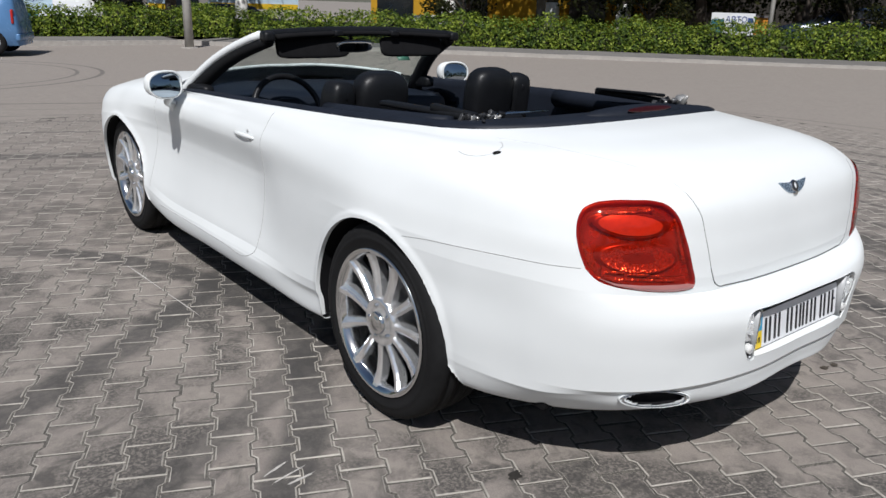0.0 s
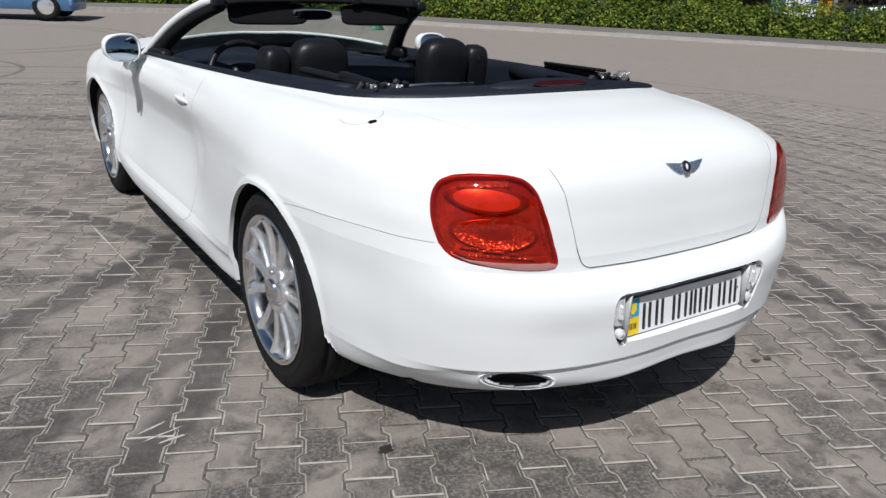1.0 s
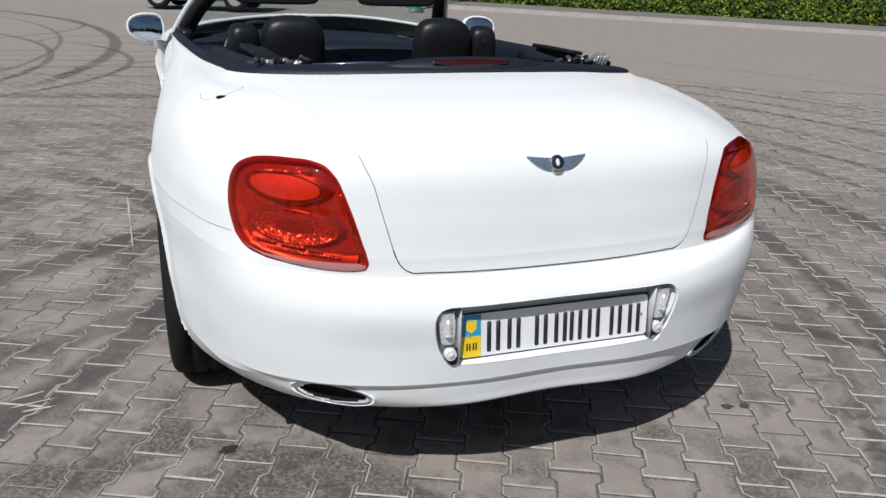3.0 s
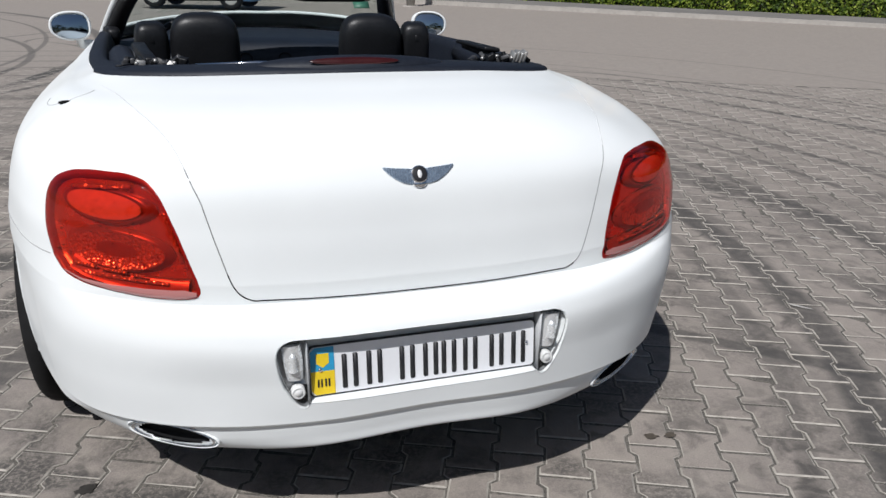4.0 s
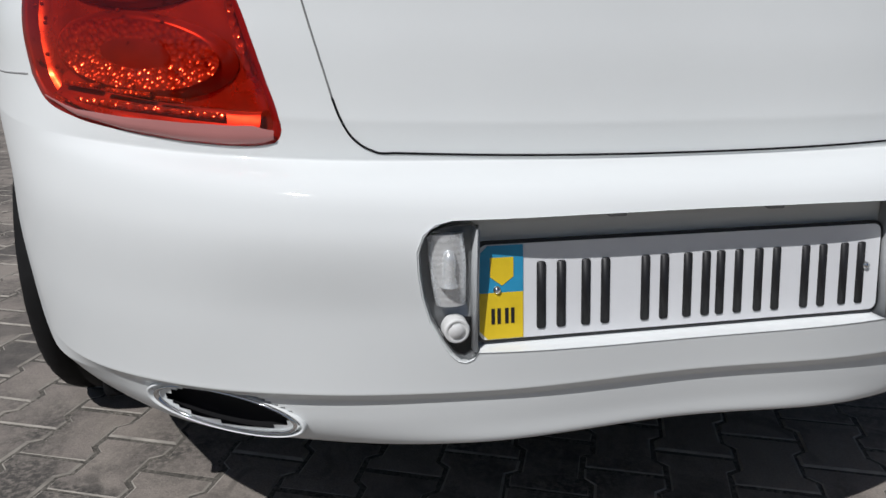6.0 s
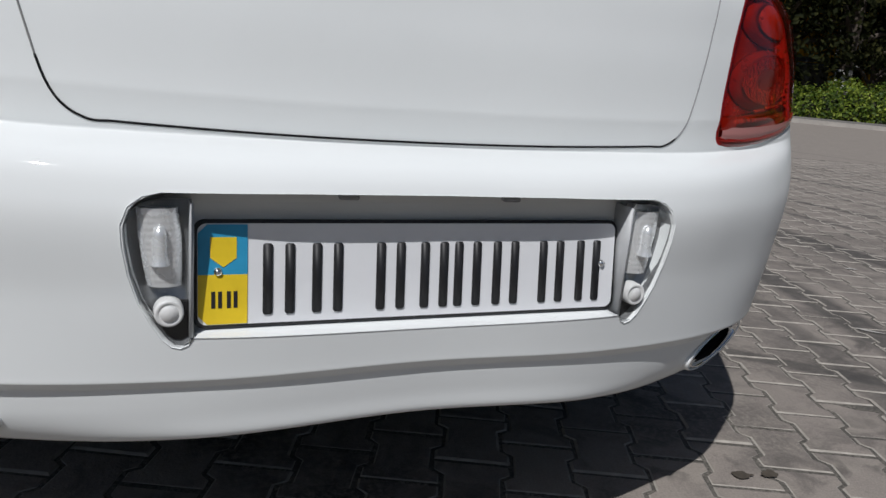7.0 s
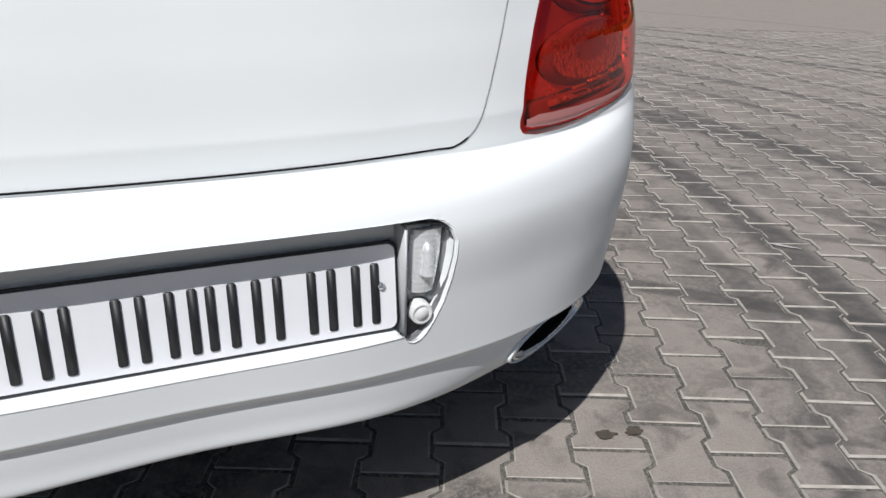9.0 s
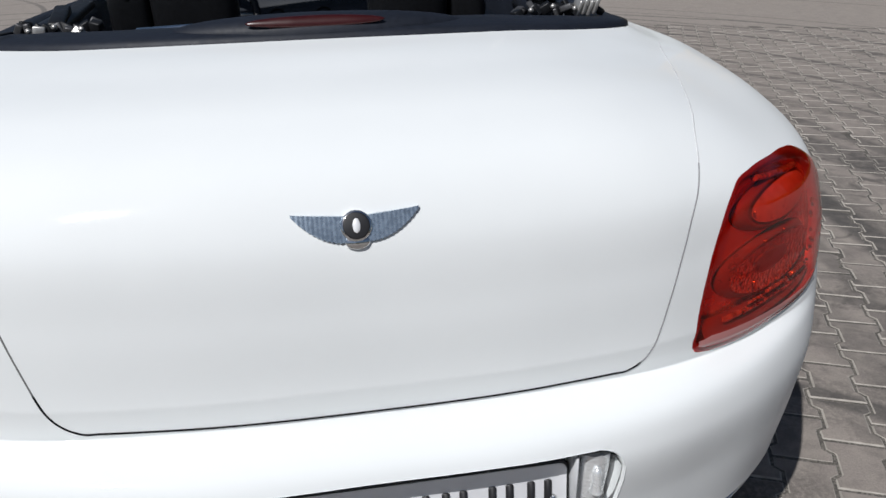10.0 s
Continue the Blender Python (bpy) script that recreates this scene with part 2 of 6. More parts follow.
HIP = [(0, 0.23, 0.874), (0.253, 0.236, 0.877), (0.445, 0.262, 0.882), (0.607, 0.316, 0.884), (0.734, 0.413, 0.88), (0.815, 0.566, 0.882), (0.858, 0.778, 0.884), (0.89, 1.133, 0.886), (0.892, 1.521, 0.889), (0.876, 2.072, 0.884), (0.878, 2.67, 0.882), (0.882, 3.17, 0.874), (0.896, 3.82, 0.859), (0.86, 4.27, 0.813), (0.587, 4.61, 0.772), (0, 4.74, 0.762)]
SHOULDER = [(0, 0.275, 0.94), (0.243, 0.285, 0.941), (0.425, 0.315, 0.94), (0.572, 0.377, 0.937), (0.688, 0.485, 0.93), (0.774, 0.628, 0.931), (0.82, 0.824, 0.932), (0.848, 1.139, 0.933), (0.858, 1.523, 0.927), (0.86, 2.072, 0.914), (0.86, 2.67, 0.904), (0.862, 3.17, 0.897), (0.85, 3.82, 0.886), (0.799, 4.22, 0.843), (0.526, 4.55, 0.803), (0, 4.67, 0.798)]
DECK_EDGE = [(0, 0.382, 0.988), (0.233, 0.393, 0.987), (0.395, 0.425, 0.983), (0.526, 0.491, 0.977), (0.627, 0.594, 0.971), (0.713, 0.725, 0.971), (0.769, 0.885, 0.968), (0.794, 1.14, 0.966), (0.81, 1.524, 0.953), (0.842, 2.072, 0.937), (0.85, 2.67, 0.923), (0.85, 3.17, 0.914), (0.769, 3.82, 0.909), (0.708, 4.17, 0.874), (0.455, 4.47, 0.838), (0, 4.57, 0.833)]
DECK = [(0, 0.567, 1.015), (0.223, 0.578, 1.013), (0.364, 0.609, 1.008), (0.486, 0.67, 1.001), (0.587, 0.74, 0.994), (0.668, 0.84, 0.989), (0.721, 0.965, 0.983), (0.751, 1.16, 0.978), (0.779, 1.524, 0.965), (0.825, 2.072, 0.95), (0.845, 2.67, 0.932), (0.846, 3.17, 0.923), (0.607, 3.82, 0.94), (0.557, 4.07, 0.914), (0.385, 4.27, 0.889), (0, 4.37, 0.884)]
COCKPIT_RIM = [(0, 0.76, 1.028), (0.202, 0.77, 1.026), (0.344, 0.795, 1.022), (0.455, 0.83, 1.017), (0.546, 0.875, 1.013), (0.633, 0.94, 1.008), (0.683, 1.04, 1.001), (0.708, 1.19, 0.992), (0.754, 1.524, 0.977), (0.799, 2.072, 0.956), (0.835, 2.67, 0.936), (0.842, 3.17, 0.923), (0.607, 3.39, 0.96), (0.405, 3.47, 0.98), (0.202, 3.51, 0.991), (0, 3.52, 0.991)]
LINES = [VALANCE_FOOT, VALANCE_EDGE, UNDER_CREASE, OVER_CREASE, BUMPER_LOW, BUMPER_NOSE, BUMPER_TOP, LEDGE, LID_FOOT, LAMP_LINE, HIP, SHOULDER, DECK_EDGE, DECK, COCKPIT_RIM]


REAR_AXLE, FRONT_AXLE, ARCH = (1.15, 0.338), (3.825, 0.338), 0.364


def body_surface():
    """The whole outer skin as a grid of points, left front round the tail to right front."""
    under = [(x * 0.9, min(max(y + (0.10 if y < 2.4 else -0.10), 0.3), 4.6) if k < 6 or k > 12 else y, z + 0.012) for k, (x, y, z) in enumerate(LINES[0])]
    rows = []
    between = lambda a, b, t: [tuple(u + (v - u) * t for u, v in zip(p, q)) for p, q in zip(a, b)]
    # extra lines close to the crease over the valance and its foot keep them crisp, and so do those at the lid's foot
    lines = LINES[:2] + [between(LINES[1], LINES[2], .6), LINES[2], between(LINES[2], LINES[3], .14), between(LINES[2], LINES[3], .84), LINES[3], between(LINES[3], LINES[4], .07)] + LINES[4:7] + [between(LINES[6], LINES[7], .90), LINES[7], between(LINES[7], LINES[8], .12), between(LINES[7], LINES[8], .80), LINES[8], between(LINES[8], LINES[9], .07)] + LINES[9:]
    for line in [under] + lines:
        left = [(-x, y, z) for x, y, z in line[:0:-1]]
        rows.append(left + list(line))
    p = np.array(rows)
    along = np.linalg.norm(np.diff(p, axis=1), axis=2).mean(axis=0)
    tu = np.concatenate([[0], np.cumsum(along)])
    su = np.concatenate([np.linspace(a, b, max(3, int((b - a) / (0.009 if 6 <= k <= 23 else 0.02))), endpoint=False) for k, (a, b) in enumerate(zip(tu[:-1], tu[1:]))] + [[tu[-1]]])
    fine = np.array([hermite(tu, row, su) for row in p])
    up = np.linalg.norm(np.diff(p, axis=0), axis=2).mean(axis=1)
    tv = np.concatenate([[0], np.cumsum(up)])
    sv = np.concatenate([np.linspace(a, b, max(4, int((b - a) / 0.008)), endpoint=False) for a, b in zip(tv[:-1], tv[1:])] + [[tv[-1]]])
    out = np.array([hermite(tv, fine[:, k], sv) for k in range(fine.shape[1])])
    # both haunches tuck in behind the lamps
    step = lambda v, a, b: np.clip((v - a) / (b - a), 0, 1) ** 2 * (3 - 2 * np.clip((v - a) / (b - a), 0, 1))
    right = out[..., 0] > 0
    tuck = step(np.abs(out[..., 0]), 0.3, 0.75) * np.where(right, 1 - step(out[..., 1], 1.0, 2.2), 1 - step(out[..., 1], 0.52, 0.76))
    out[..., 2] -= 0.013 * tuck * step(out[..., 2], 0.75, 0.92) * right
    out[..., 0] -= 0.022 * tuck * np.sign(out[..., 0])
    # along the doors a sharp crease runs below the handles; under it the side falls in, and ends at the rear haunch
    along = step(out[..., 1], 1.82, 2.20) * (1 - step(out[..., 1], 3.40, 3.72))
    below = (0.792 + 0.006 * (out[..., 1] - 2.1)) - out[..., 2]
    hollow = np.clip(below, 0, 0.12) * 0.19 * (1 - step(below, 0.16, 0.44))
    out[..., 0] -= along * hollow * np.sign(out[..., 0])
    # flared lips round the wheel arches
    for axle in (REAR_AXLE, FRONT_AXLE):
        r = np.hypot(out[..., 1] - axle[0], out[..., 2] - axle[1])
        out[..., 0] += 0.006 * (1 - step(r, ARCH + 0.010, ARCH + 0.030)) * (out[..., 2] > 0.2) * (np.abs(out[..., 0]) > 0.6) * np.sign(out[..., 0])
    out[..., 0] *= 1 - 0.07 * step(out[..., 1], 1.0, 3.2) * (out[..., 0] > 0)
    return out


GRID = body_surface()
nu, nv = GRID.shape[:2]
flat_points = GRID.reshape(-1, 3)
skin_faces = [(i * nv + j, i * nv + j + 1, (i + 1) * nv + j + 1, (i + 1) * nv + j) for i in range(nu - 1) for j in range(nv - 1)]
SKIN = BVHTree.FromPolygons([Vector(v) for v in flat_points], skin_faces)


def on_rear(x, z, off=0.0):
    """The point of the tail at x, z, and its outward normal."""
    hit, n, _, _ = SKIN.ray_cast(Vector((x, -1, z)), Vector((0, 1, 0)))
    n = n if n.y < 0 else -n
    return hit + n * off, n


def on_side(y, z, side=-1, off=0.0):
    hit, n, _, _ = SKIN.ray_cast(Vector((2 * side, y, z)), Vector((-side, 0, 0)))
    n = n if n.x * side > 0 else -n
    return hit + n * off, n


def on_top(x, y, off=0.0):
    hit, n, _, _ = SKIN.ray_cast(Vector((x, y, 3)), Vector((0, 0, -1)))
    n = n if n.z > 0 else -n
    return hit + n * off, n


def near_skin(p, off=0.0):
    hit, n, _, _ = SKIN.find_nearest(Vector(p))
    n = n if n.dot(Vector(p) - Vector((0, 2.2, 0.5))) > 0 else -n
    return hit + n * off, n


car = thing("convertible_car", "white two-door convertible car parked with its roof folded down", "car")


# the number plate's recess in the bumper, as a rounded trapezium (x, z)
RECESS_HALF = [(0, .5825), (.15, .582), (.293, .5795), (.311, .575), (.324, .565), (.331, .547), (.330, .525), (.325, .495), (.316, .465), (.303, .440), (.293, .425), (.284, .417), (.275, .415), (.267, .419), (.262, .4275), (.15, .428), (0, .428)]
RECESS = []
for (xa, za), (xb, zb) in zip(RECESS_HALF[:-1], RECESS_HALF[1:]):
    for k in range(12):
        RECESS.append((xa + (xb - xa) * k / 12, za + (zb - za) * k / 12))
RECESS = RECESS + [RECESS_HALF[-1]] + [(-x, z) for x, z in RECESS[:0:-1]]


# the tail lamps' outline as angle round the haunch and height
def lamp_outline(inner):
    """inner: the angle and height by which the top inner corner reaches on towards the lid."""
    k, h = inner
    pts = [(54.3, .718), (56.4, .765), (57.9, .82), (58.0, .850), (57.4, .872), (55.2, .8875), (51.4, .8955), (46, .8985 + h), (40.2 - k * .6, .8965 + h), (37.2 - k, .8875 + h), (34.8 - k, .869), (30.7 - k * .9, .800), (26.8 - k * .4, .715), (25.2, .680), (24.8, .664), (25.1, .6535), (26.8, .648), (30, .647), (35, .6505), (41.1, .659), (47.3, .673), (51.7, .692), (54.3, .718)]
    return [(q[0] * 80, q[1]) for q in curve_points([(p / 80, z, 0) for p, z in pts], 361)[:-1]]


LAMP_OUTS = {-1: lamp_outline((.4, .0)), 1: [(p, z - .006) for p, z in lamp_outline((2.2, .0))]}


def lamp_root(s, z):
    """Where the lamps' angles are struck from; the haunches tuck in."""
    return float(np.interp(z, (.65, .80, .89), (.214, .198, .188)))


def lamp_angle(x, y, z):
    return math.degrees(math.atan2(abs(x) - lamp_root(x, z), .78 - y))


def lamp_at(s, phi, z, off):
    a = radians(phi)
    out = Vector((s * math.sin(a), -math.cos(a), 0))
    # below the haunch's foot the lens runs straight down over the bumper's ledge
    foot = max(z, float(np.interp(phi, (25, 41, 50, 57), (.655, .664, .675, .69))))
    hit, n, _, _ = SKIN.ray_cast(Vector((s * lamp_root(s, z), .78, foot)), out)
    n = n if n.dot(out) > 0 else -n
    return hit + n * off + Vector((0, 0, z - foot))


def in_outline(x, z, outline):
    odd = False
    x0, z0 = outline[-1]
    for x1, z1 in outline:
        if (z1 > z) != (z0 > z) and x < (x0 - x1) * (z - z1) / (z0 - z1) + x1:
            odd = not odd
        x0, z0 = x1, z1
    return odd


def build_skin():
    pts = flat_points.copy()
    inside = np.zeros(len(pts), bool)
    for ay, az in (REAR_AXLE, FRONT_AXLE):
        dy, dz = pts[:, 1] - ay, pts[:, 2] - az
        r = np.hypot(dy, dz)
        inside |= (r < ARCH) & (np.abs(pts[:, 0]) > 0.6)
        # below the axle the arch runs straight down in front and slants away behind
        inside |= (pts[:, 2] < az) & (dy < ARCH) & (dy > -ARCH - 0.5 * (az - pts[:, 2])) & (np.abs(pts[:, 0]) > 0.6)
    ring = np.array(RECESS)
    hole = np.zeros(len(pts), bool)
    for k in np.where((pts[:, 1] < 0.3) & (np.abs(pts[:, 0]) < 0.34) & (pts[:, 2] > 0.40) & (pts[:, 2] < 0.59))[0]:
        hole[k] = in_outline(pts[k, 0], pts[k, 2], RECESS)
    inside |= hole
    pipe = ((np.abs(pts[:, 0]) - .544) / .084) ** 2 + ((pts[:, 2] - .326) / .029) ** 2 < 1
    pipe &= pts[:, 1] < 0.36
    inside |= pipe
    lamp = np.zeros(len(pts), bool)
    for k in np.where((pts[:, 1] < 0.6) & (np.abs(pts[:, 0]) > 0.4) & (pts[:, 2] > 0.64) & (pts[:, 2] < 0.90))[0]:
        lamp[k] = in_outline(lamp_angle(*pts[k]), pts[k, 2], LAMP_OUTS[-1 if pts[k, 0] < 0 else 1])
    inside |= lamp
    lamp_ring = {s: np.array([lamp_at(s, f, z, 0) for f, z in LAMP_OUTS[s]]) for s in (-1, 1)}
    keep = []
    touched = set()
    for f in skin_faces:
        w = [inside[k] for k in f]
        if all(w):
            continue
        keep.append(f)
        if any(w):
            touched.update(k for k in f if inside[k])
    for k in touched:
        if pipe[k]:
            continue
        if lamp[k]:
            near = lamp_ring[-1 if pts[k, 0] < 0 else 1]
            pts[k] = near[np.argmin(((near - pts[k]) ** 2).sum(axis=1))]
            continue
        if hole[k]:
            j = np.argmin(((ring - pts[k][[0, 2]]) ** 2).sum(axis=1))
            spot, _ = on_rear(*ring[j])
            pts[k] = spot
            continue
        ay, az = REAR_AXLE if pts[k, 1] < 2.4 else FRONT_AXLE
        dy, dz = pts[k, 1] - ay, pts[k, 2] - az
        if dz > 0:
            r = math.hypot(dy, dz) or 1
            pts[k, 1], pts[k, 2] = ay + dy / r * ARCH, az + dz / r * ARCH
        else:
            pts[k, 1] = ay + ARCH if dy > 0 else ay - ARCH + 0.5 * dz
    # faces that folded over at a cut edge are left out
    facing = lambda p, f: np.cross(p[f[2]] - p[f[0]], p[f[3]] - p[f[1]])
    keep = [f for f in keep if not any(lamp[k] for k in f) or facing(pts, f) @ facing(flat_points, f) > 1e-3 * (facing(flat_points, f) ** 2).sum()]
    return pts, keep


def lid_half_width(z, y):
    """Half width of the boot lid's shut line at a height on the tail."""
    return float(np.interp(z, (0.62, 0.640, 0.645, 0.652, 0.662, 0.68, 0.70, 0.78, 0.85, 0.91, 0.94, 0.96, 0.99), (0.33, 0.362, 0.374, 0.384, 0.393, 0.402, 0.409, 0.431, 0.449, 0.474, 0.490, 0.514, 0.54)))


skin_points, skin_kept = build_skin()


def zone(c):
    """Which panel a face of the skin belongs to, by its centre."""
    x, y, z = c
    if abs(x) < 0.62 and y < 0.95 and z > 0.636 and abs(x) < lid_half_width(z, y):
        return "boot_lid"
    if y < 0.95 and z < 0.636 + 0.09 * max(0.0, min(1.0, (y - 0.35) / 0.5)):
        return "rear_bumper"
    if 2.07 < y < 3.42 and abs(x) > 0.7 and z > 0.30:
        return "door_left" if x < 0 else "door_right"
    if y > 3.42 and z > 0.86:
        return "bonnet"
    if y > 4.35 and z < 0.62:
        return "front_bumper"
    return "body_shell"


def split_skin():
    me = bpy.data.meshes.new("skin")
    me.from_pydata([tuple(p) for p in skin_points], [], skin_kept)
    me.update()
    normals = np.empty(len(skin_points) * 3)
    me.vertices.foreach_get("normal", normals)
    normals = normals.reshape(-1, 3)
    groups = {}
    for f in skin_kept:
        groups.setdefault(zone(skin_points[list(f)].mean(axis=0)), []).append(f)
    made = {}
    for name, faces in groups.items():
        used = sorted({k for f in faces for k in f})
        index = {k: i for i, k in enumerate(used)}
        m = bpy.data.meshes.new(name)
        m.from_pydata([tuple(skin_points[k]) for k in used], [], [tuple(index[k] for k in f) for f in faces])
        m.update()
        m.shade_smooth()
        m.normals_split_custom_set_from_vertices([tuple(normals[k]) for k in used])
        plain = name.replace("_left", "").replace("_right", "")
        made[name] = link(plain, m, PAINT, car, smooth=False)
    bpy.data.meshes.remove(me)
    return made


split_skin()


def arch_edges():
    """Boundary edges of the skin round each wheel, as point pairs."""
    count = {}
    for f in skin_kept:
        for a, b in zip(f, f[1:] + f[:1]):
            count[(min(a, b), max(a, b))] = count.get((min(a, b), max(a, b)), 0) + 1
    found = {}
    for (a, b), n in count.items():
        p, q = skin_points[a], skin_points[b]
        if n != 1 or abs(p[0]) < 0.5:
            continue
        for key, (ay, az) in (("rear", REAR_AXLE), ("front", FRONT_AXLE)):
            if abs(p[1] - ay) < ARCH + 0.08 and abs(q[1] - ay) < ARCH + 0.08 and p[2] < 0.8 and (p[2] > 0.235 or q[2] > 0.235):
                found.setdefault((key, p[0] < 0), []).append((p, q))
    return found


for (key, left), edges in arch_edges().items():
    s = 1 if left else -1
    for name, a, b, mat in (("arch_lip", 0.0, 0.016, PAINT), ("wheel_arch_liner", 0.016, 0.32, GAP)):
        bm = bmesh.new()
        for p, q in edges:
            bm.faces.new([bm.verts.new((v[0] + s * d, v[1], v[2])) for v, d in ((p, a), (q, a), (q, b), (p, b))])
        bmesh.ops.remove_doubles(bm, verts=bm.verts, dist=0.0002)
        part(name, bm, mat, car)
    ay = REAR_AXLE[0] if key == "rear" else FRONT_AXLE[0]
    part("inner_arch", box((0.02, 0.76, 0.55), (-s * 0.62, ay, 0.45)), GAP, car)

part("underbody", box((1.50, 3.9, 0.06), (0, 2.45, 0.26)), GAP, car, bevel=0.01)
part("underbody", box((1.05, 0.22, 0.06), (0, 0.42, 0.29)), GAP, car, bevel=0.01)


# ---- wheels ----
def make_wheel():
    """A wheel about its own centre, outer face towards +x."""
    w = thing("wheel", "", "wheel")
    del w["category"]
    bm = lathe([(.262, -.12), (.30, -.128), (.328, -.122), (.340, -.105), (.344, -.085), (.345, -.060), (.338, -.056), (.338, -.049), (.345, -.045), (.346, -.012), (.338, -.008), (.338, .0), (.346, .004), (.345, .040), (.338, .044), (.338, .051), (.345, .055), (.343, .082), (.338, .100), (.326, .116), (.308, .123), (.300, .1235), (.2985, .1255), (.290, .1255), (.286, .123), (.268, .118), (.252, .108)], 160)
    for v in bm.verts:
        r = math.hypot(v.co.y, v.co.z)
        if v.co.x > 0.05:
            v.co.x = 0.05 + (v.co.x - 0.05) * 0.80
        k = round(math.atan2(v.co.z, v.co.y) / (2 * math.pi) * 160)
        if k % 4 == 0 and v.co.x > 0.075 and r > 0.32:
            v.co.y *= 1 - 0.0018 / r
            v.co.z *= 1 - 0.0018 / r
    part("tyre", bm, RUBBER, w, "worn black rubber tyre")
    part("rim", lathe([(.254, .090), (.260, .100), (.261, .107), (.257, .111), (.250, .110), (.244, .104), (.238, .100), (.232, .070), (.226, .0), (.228, -.11)], 96), CHROME, w, "polished chrome wheel rim")
    part("hub", lathe([(0, .096), (.044, .098), (.052, .092), (.066, .092), (.076, .097), (.084, .092), (.088, .078), (.086, .05), (.075, -.02)], 48), ALLOY, w)
    part("centre_cap", lathe([(0, .112), (.024, .111), (.026, .109), (.032, .109), (.035, .111), (.039, .108), (.041, .094)], 40), CHROME, w)
    for k in range(5):
        a = 2 * math.pi * k / 5 + 0.4
        c = Vector((0.090, 0.059 * math.cos(a), 0.059 * math.sin(a)))
        bm = lathe([(0, .010), (.006, .010), (.008, .006), (.008, -.004), (.011, -.005), (.0115, -.012)], 12)
        bmesh.ops.translate(bm, vec=c, verts=bm.verts)
        part("wheel_bolt", bm, CHROME, w)
    first = None
    for k in range(11):
        if first is None:
            bm = bmesh.new()
            rows = []
            for r, h, half, thick in ((.070, .092, .0165, .040), (.095, .093, .0150, .042), (.13, .091, .0155, .042), (.18, .092, .0175, .042), (.210, .097, .0195, .040), (.232, .104, .0225, .036), (.241, .108, .0240, .032)):
                rows.append([bm.verts.new((x, y, r)) for y, x in ((-half, h - thick), (-half, h - .010), (-half * .70, h - .001), (-half * .1, h), (half * .1, h - .0005), (half * .45, h - .009), (half, h - .014), (half, h - thick))])
            for a, b in zip(rows[:-1], rows[1:]):
                for j in range(7):
                    bm.faces.new((a[j], a[j + 1], b[j + 1], b[j]))
            bmesh.ops.recalc_face_normals(bm, faces=bm.faces)
            first = part("spoke", bm, ALLOY, w)
            first.data.shade_flat()
        else:
            o = new("spoke", first.data)
            o.parent = w
            o.matrix_basis = pose(0, 0, 0, 360 * k / 11)
    part("brake_disc", lathe([(.07, .0), (.165, .0), (.168, -.004), (.168, -.024), (.165, -.028), (.07, -.028)], 48), simple("brake_iron", (.07, .068, .066), .5, .6, .3, 50), w)
    part("wheel_back", lathe([(0.02, -.06), (.23, -.06), (.236, -.03)], 32), GAP, w)
    cal = box((.05, .10, .16), (-.012, -.15, .02))
    part("brake_caliper", cal, simple("caliper_paint", (.03, .03, .032), .5, .2), w, bevel=.012)
    return w


wheel = make_wheel()
wheel.matrix_basis = pose(-.832, 1.117, .344, 12, 0, 180)
wheel.parent = car
for x, y, turn, spin in ((-.815, FRONT_AXLE[0] + .01, 180, 40), (.79, 1.122, 0, 25), (.75, FRONT_AXLE[0], 0, 5)):
    copy_thing(wheel, pose(x, y, .344, spin, 0, turn))


# ---- shut lines ----
def seam(points, width=0.0022, n=60, mat=None):
    path = [near_skin(p)[0] for p in curve_points(points, n)]
    return part("panel_gap", tube(path, width, 6), mat or GAP, car)


def lid_side(s, heights):
    return [on_rear(s * lid_half_width(z, 0), z)[0] for z in heights]


# the lid's gap tone is painted: pale on top where light reaches in
SEAM_LIT = simple("shut_line_lit", (.58, .58, .59), .6)
LID_TOP = [(-.662, .86), (-.622, .75), (-.585, .63), (-.55, .52), (-.514, .41)]
low = [on_rear(x, .6390 - .0075 * (1 - (x / .34) ** 2))[0] for x in (-.34, -.25, -.15, -.05, .05, .15, .25, .34)]
rims = (.640, .643, .646, .650, .655, .660, .665, .68, .70)
seam(lid_side(-1, rims)[::-1] + low + lid_side(1, rims[:4]), .0015, 240)
for s in (-1, 1):
    seam(lid_side(s, (.70, .74, .78, .82, .85, .88, .91) if s < 0 else (.650, .655, .66, .665, .68, .70, .74, .78, .82, .85, .88, .91)), .0012, 80, simple("shut_line_grey", (.22, .22, .22) if s < 0 else (.28, .28, .29), .7))
    seam(lid_side(s, (.91, .935)) + [on_top(-s * x, y)[0] for x, y in LID_TOP[::-1]], .0011, 60, SEAM_LIT)
for s in (-1, 1):
    seam([on_side(y, z, s)[0] for y, z in ((.398, .718), (.44, .717), (.486, .716), (.53, .716), (.569, .716), (.64, .7145), (.716, .712), (.79, .7085), (.864, .704), (.92, .698), (.975, .691))], .0012, 90, simple("seam_grey", (.35, .35, .35), .6))
    # door shut lines
    seam([on_side(y, z, s)[0] for y, z in ((2.02, .935), (2.035, .80), (2.05, .60), (2.06, .42), (2.09, .325), (2.14, .300), (2.40, .292), (2.8, .288), (3.25, .283))], .0016, 90, simple("seam_grey", (.44, .44, .44), .6))
    seam([on_side(y, z, s)[0] for y, z in ((3.30, .90), (3.32, .75), (3.36, .55), (3.40, .36))], .0012, 40, simple("seam_grey", (.42, .42, .42), .6))


